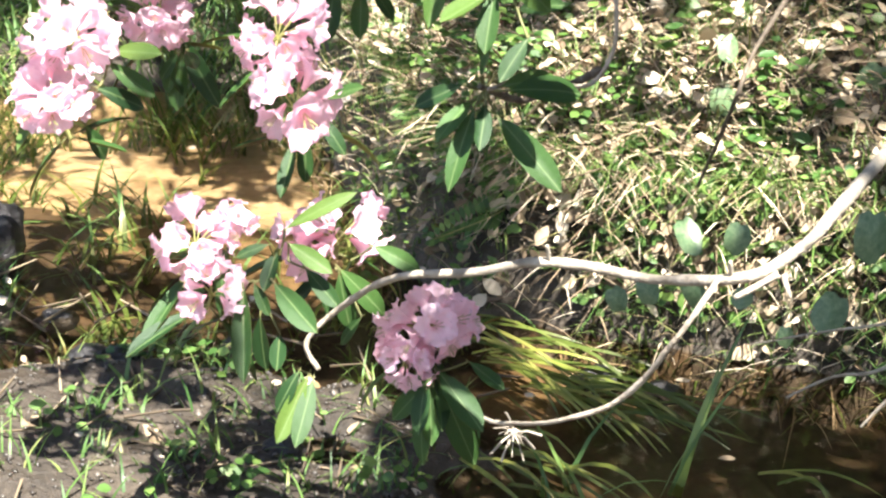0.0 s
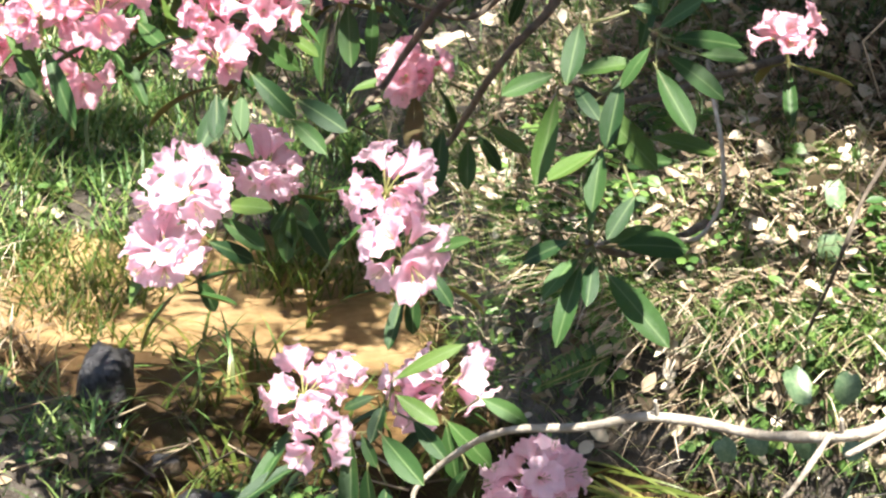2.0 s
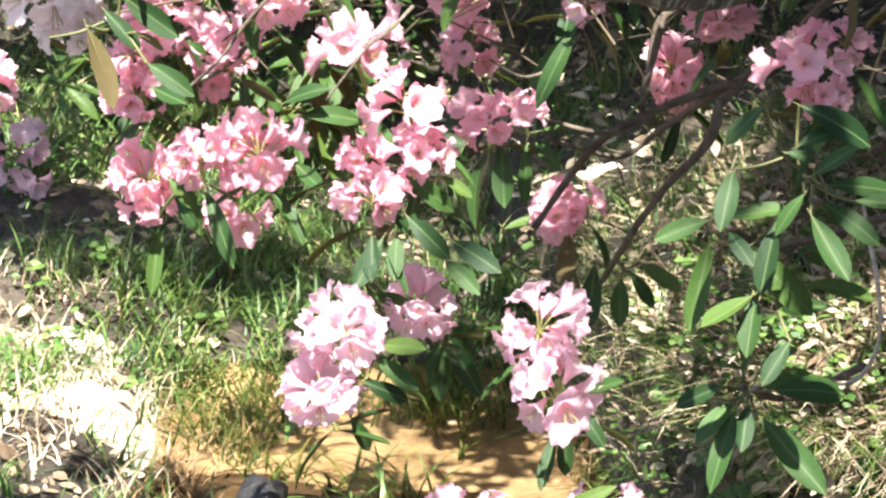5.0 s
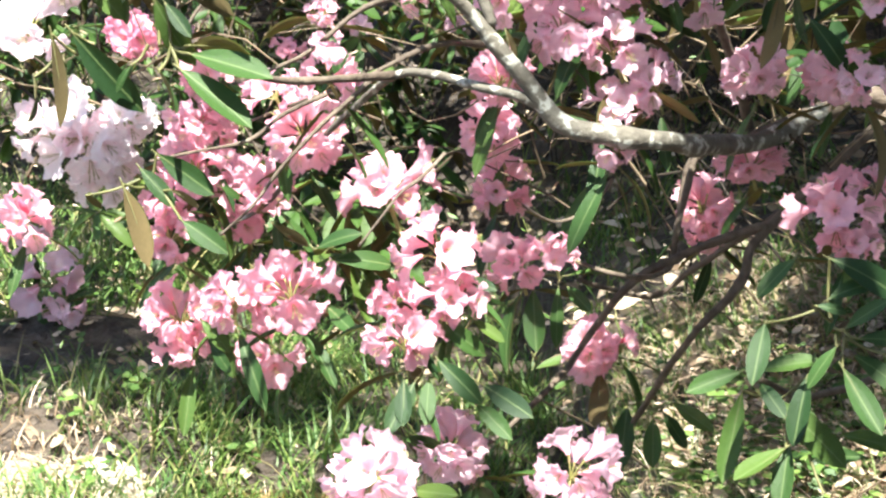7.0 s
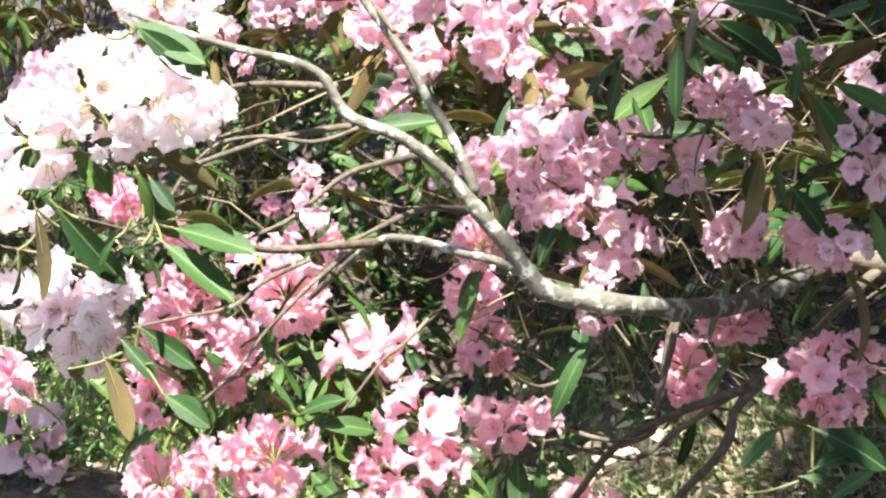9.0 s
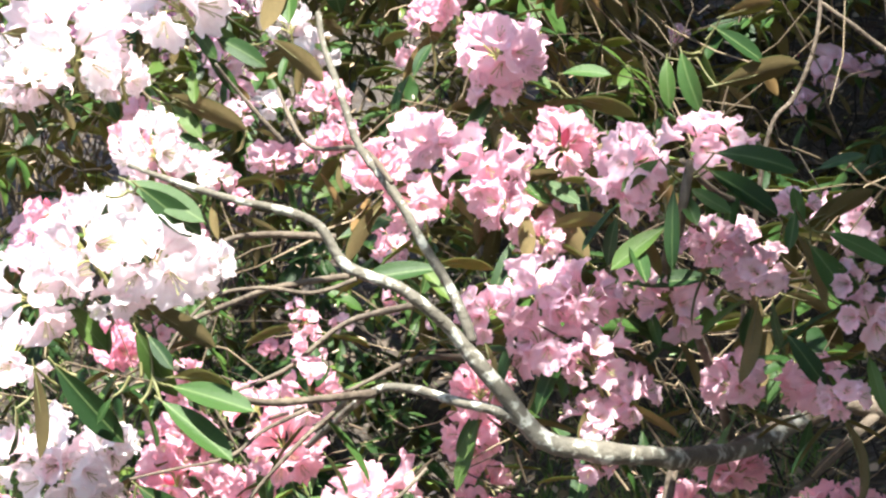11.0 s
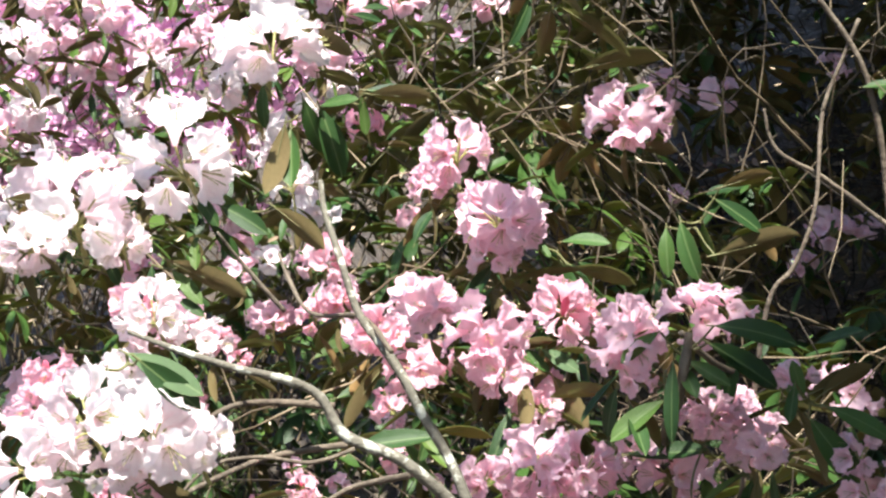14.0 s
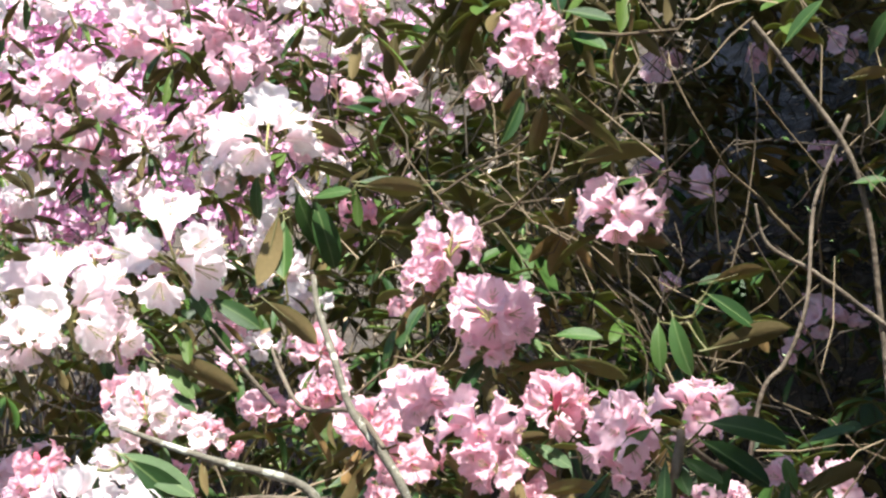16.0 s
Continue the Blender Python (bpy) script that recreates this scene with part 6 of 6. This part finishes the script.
for x, y, z, r in ((0.32, 2.66, 0.48, 0.021), (0.47, 2.68, 0.47, 0.018), (0.40, 2.86, 0.50, 0.030), (0.48, 2.86, 0.50, 0.024), (0.55, 2.70, 0.40, 0.018), (0.62, 2.72, 0.44, 0.032), (0.27, 2.62, 0.48, 0.02), (0.51, 3.42, 0.67, 0.030), (0.51, 3.40, 0.57, 0.030), (0.79, 3.43, 0.62, 0.034), (0.68, 2.78, 0.55, 0.034), (0.39, 2.64, 0.49, 0.022)):
    m = Matrix.Translation(Vector((x, y, z)) - Vector(creeper.location)) @ frame_to((r3.uniform(-0.4, 0.3), -0.9, r3.uniform(0.1, 0.7)), -1.57 + r3.uniform(-0.6, 0.6)) @ Matrix.Diagonal((r * r3.uniform(0.95, 1.3), r * r3.uniform(0.7, 0.95), r, 1))
    part("leaf", ROUND_LEAF, creeper, m)
    heap = Heap()
    p, e = Vector((x, y + 0.004, z)) - Vector(creeper.location), Vector((x * 0.5 + 0.31, max(y + 0.12, 3.12), 0.30)) - Vector(creeper.location)
    heap.stick([e, (p + e) / 2 + Vector((0, 0, 0.05)), p], 0.0016, 0.0012)
    part("tendril", mesh_of("tendril", heap.verts, heap.faces, [TWIG]), creeper)

# ---------------------------------------------------------------- an unseen tree, added to cast shade on the shrubs
tree = thing("tree", (3.4, 1.2, height(3.4, 1.2)), "unseen broadleaf tree added to shade the stream and shrubs", "tree")
base = Vector(tree.location)
v, f = tube([(0, 0, -0.1), (-0.1, 0, 1.5), (-0.2, 0.1, 3.5), (-0.6, 0.2, 5.5), (-1.2, 0.3, 7.0)], (0.26, 0.2, 0.17, 0.13, 0.07), 12)
part("trunk", mesh_of("trunk", v, f, [BARK]), tree)
for pts in (((-0.3, 0.1, 4.2), (-2.0, 1.0, 5.4), (-4.6, 2.2, 6.6)), ((-0.5, 0.2, 5.0), (-2.0, -2.0, 6.2), (-3.6, -3.4, 7.0)), ((-0.2, 0.1, 3.8), (-1.0, 2.5, 5.2), (-2.6, 5.0, 6.6)), ((-0.8, 0.2, 6.0), (-1.6, 2.2, 6.8), (-2.8, 3.6, 7.2))):
    v, f = tube(pts, (0.09, 0.06, 0.025), 8)
    part("limb", mesh_of("limb", v, f, [BARK]), tree)
crown = Heap()
rnd = random.Random(77)
for _ in range(96000):
    x, y, z = rnd.uniform(-2.2, 4.0), rnd.uniform(-3.0, 8.5), rnd.uniform(5.6, 7.6)
    k = (z - 1.2) / SUN_TO.z
    gx, gy = x - SUN_TO.x * k, y - SUN_TO.y * k
    # leaf density follows where shade is wanted on the ground and flowers
    gaps = 0.85 + 0.9 * noise.noise((x * 1.3, y * 1.3, 0)) + 0.7 * noise.noise((x * 3.4, y * 3.4, 5))
    patch = ease(1.2 + 3.0 * noise.noise((x * 2.6, y * 2.6, 11))) if gy < 4.2 else 1.0
    open_side = 0.16 + 0.84 * ease((gx + 0.45) / 0.4)
    back = max(open_side * ease((gy - 4.7) / 0.9) * ease((gx + 1.2 + 0.10 * (gy - 4)) / 0.5), patch * ease((gx - 0.05) / 0.3) * ease((gy - 3.28) / 0.25))
    middle = 0.3 * ease(1.6 - math.hypot((gx - 0.22) / 0.23, (gy - 2.80) / 0.09))
    middle = max(middle, (0.95 if gx < 0.18 else 0.14) * ease((gx + 0.10) / 0.14) * ease((0.44 - gx) / 0.12) * ease((gy - 2.46) / 0.1) * ease(((3.0 if gx < 0.24 else 2.84) - gy) / 0.08))
    middle = max(middle, 0.13 * ease((gx + 0.52) / 0.1) * ease((0.0 - gx) / 0.1) * ease((gy - 2.53) / 0.07) * ease((2.86 - gy) / 0.08))
    middle = max(middle, 0.4 * ease((gx - 0.22) / 0.15) * ease((gy - 2.1) / 0.15) * ease((2.6 - gy) / 0.1))
    middle = max(middle, 0.2 * ease(0.3 + 3.0 * noise.noise((x * 2.6, y * 2.6, 14))) * ease((gx - 0.1) / 0.12) * ease((gy - 2.98) / 0.1) * ease((3.6 - gy) / 0.1))
    middle = max(middle, 0.09 * ease((gx + 0.02) / 0.08) * ease((0.5 - gx) / 0.1) * ease((gy - 1.9) / 0.05) * ease((2.14 - gy) / 0.06))
    left_shade = 0.72 * ease(1.6 - math.hypot((gx + 1.72) / 0.62, (gy - 4.54) / 0.34))
    front = 0.9 * ease(1.6 - math.hypot((gx - 0.98) / 0.37, (gy - 1.95) / 0.28))
    thin_part = 0.025 * ease((gx + 0.62) / 0.3) if gy > 1.6 else 0.0
    dense = ease((max(back, middle) - 0.6) / 0.4) * 1.3
    if rnd.random() > CROWN_DENSITY * max(back, middle, front, left_shade, thin_part) * min(max(gaps + dense, 0), 1):
        continue
    a = rnd.random() * 6.2832
    crown.oval(Vector((x, y, z)) - base, (math.cos(a), math.sin(a), rnd.uniform(-0.5, 0.3)), (rnd.uniform(-0.5, 0.5), rnd.uniform(-0.5, 0.5), 1), rnd.uniform(0.09, 0.15), rnd.uniform(0.06, 0.09), 0.15)
# a lower unseen leaf layer, added to block sky light over the right rear
for _ in range(24000):
    x, y, z = rnd.uniform(-0.2, 3.6), rnd.uniform(3.4, 11.0), rnd.uniform(4.3, 5.8)
    a = rnd.random() * 6.2832
    crown.oval(Vector((x, y, z)) - base, (math.cos(a), math.sin(a), rnd.uniform(-0.5, 0.3)), (rnd.uniform(-0.5, 0.5), rnd.uniform(-0.5, 0.5), 1), rnd.uniform(0.12, 0.18), rnd.uniform(0.08, 0.11), 0.15)
# an unseen low bough, added to shade the stream and foliage on the right
for _ in range(420):
    x, y, z = rnd.uniform(0.22, 1.3), rnd.uniform(1.3, 1.74), rnd.uniform(2.55, 3.0)
    if noise.noise((x * 3.1, y * 3.1, 8)) + 0.55 < rnd.random() * 0.6:
        continue
    a = rnd.random() * 6.2832
    crown.oval(Vector((x, y, z)) - base, (math.cos(a), math.sin(a), rnd.uniform(-0.6, 0.3)), (rnd.uniform(-0.6, 0.6), rnd.uniform(-0.6, 0.6), 1), rnd.uniform(0.08, 0.13), rnd.uniform(0.05, 0.08), 0.15)
v, f = tube([(-0.15, 0.05, 2.4), (-1.2, 0.2, 2.75), (-2.2, 0.3, 2.7), (-3.05, 0.35, 2.65)], (0.06, 0.045, 0.03, 0.012), 8)
part("limb", mesh_of("limb", v, f, [BARK]), tree)
part("crown", mesh_of("crown", crown.verts, crown.faces, [HERB]), tree, None, "unseen leaf canopy whose gaps and clumps place the shade")

# unseen evergreen masses, added beside and behind the path to block sky light
def wall_of_leaves(x0, x1, y0, y1, top, count, rnd):
    ob = thing("sky_block_shrub", ((x0 + x1) / 2, (y0 + y1) / 2, height((x0 + x1) / 2, (y0 + y1) / 2)), "unseen dense dark-green evergreen mass added to block sky light", "shrub", "evergreens round the path")
    b = Vector(ob.location)
    leaves, wood = Heap(), Heap()
    for _ in range(count):
        p = Vector((rnd.uniform(x0, x1), rnd.uniform(y0, y1), 0))
        u, w = 2 * (p.x - x0) / (x1 - x0) - 1, 2 * (p.y - y0) / (y1 - y0) - 1
        lump = noise.noise((p.x * 1.6, p.y * 1.6, 3))
        if u ** 4 + w ** 4 > 1.0 + 0.5 * lump:
            continue
        p.z = height(p.x, p.y) + rnd.uniform(0.1, top * (0.85 + 0.3 * lump))
        a = rnd.random() * 6.2832
        leaves.oval(p - b, (math.cos(a), math.sin(a), rnd.uniform(-0.8, 0.3)), (rnd.uniform(-0.8, 0.8), rnd.uniform(-0.8, 0.8), 1), rnd.uniform(0.13, 0.22), rnd.uniform(0.05, 0.09), 0.15)
    for _ in range(12):
        p = Vector((rnd.uniform(x0, x1), rnd.uniform(y0, y1), 0))
        p.z = height(p.x, p.y) - 0.05
        wood.stick([p - b, p - b + Vector((0.05, 0, top * 0.5)), p - b + Vector((0.1, 0.1, top * 0.9))], 0.03, 0.01, 6)
    part("foliage", mesh_of("foliage", leaves.verts, leaves.faces, [EVERGREEN]), ob)
    part("brushwood", mesh_of("brushwood", wood.verts, wood.faces, [BARK]), ob)["kind"] = "stuff"


wall_of_leaves(1.35, 2.6, 2.6, 6.0, 4.2, 5200, rnd)
wall_of_leaves(1.7, 3.2, 6.0, 10.5, 4.5, 5200, rnd)
wall_of_leaves(1.4, 3.5, -3.0, 1.0, 7.5, 8000, rnd)
wall_of_leaves(-4.5, 3.5, -6.0, -4.4, 8.0, 13000, rnd)
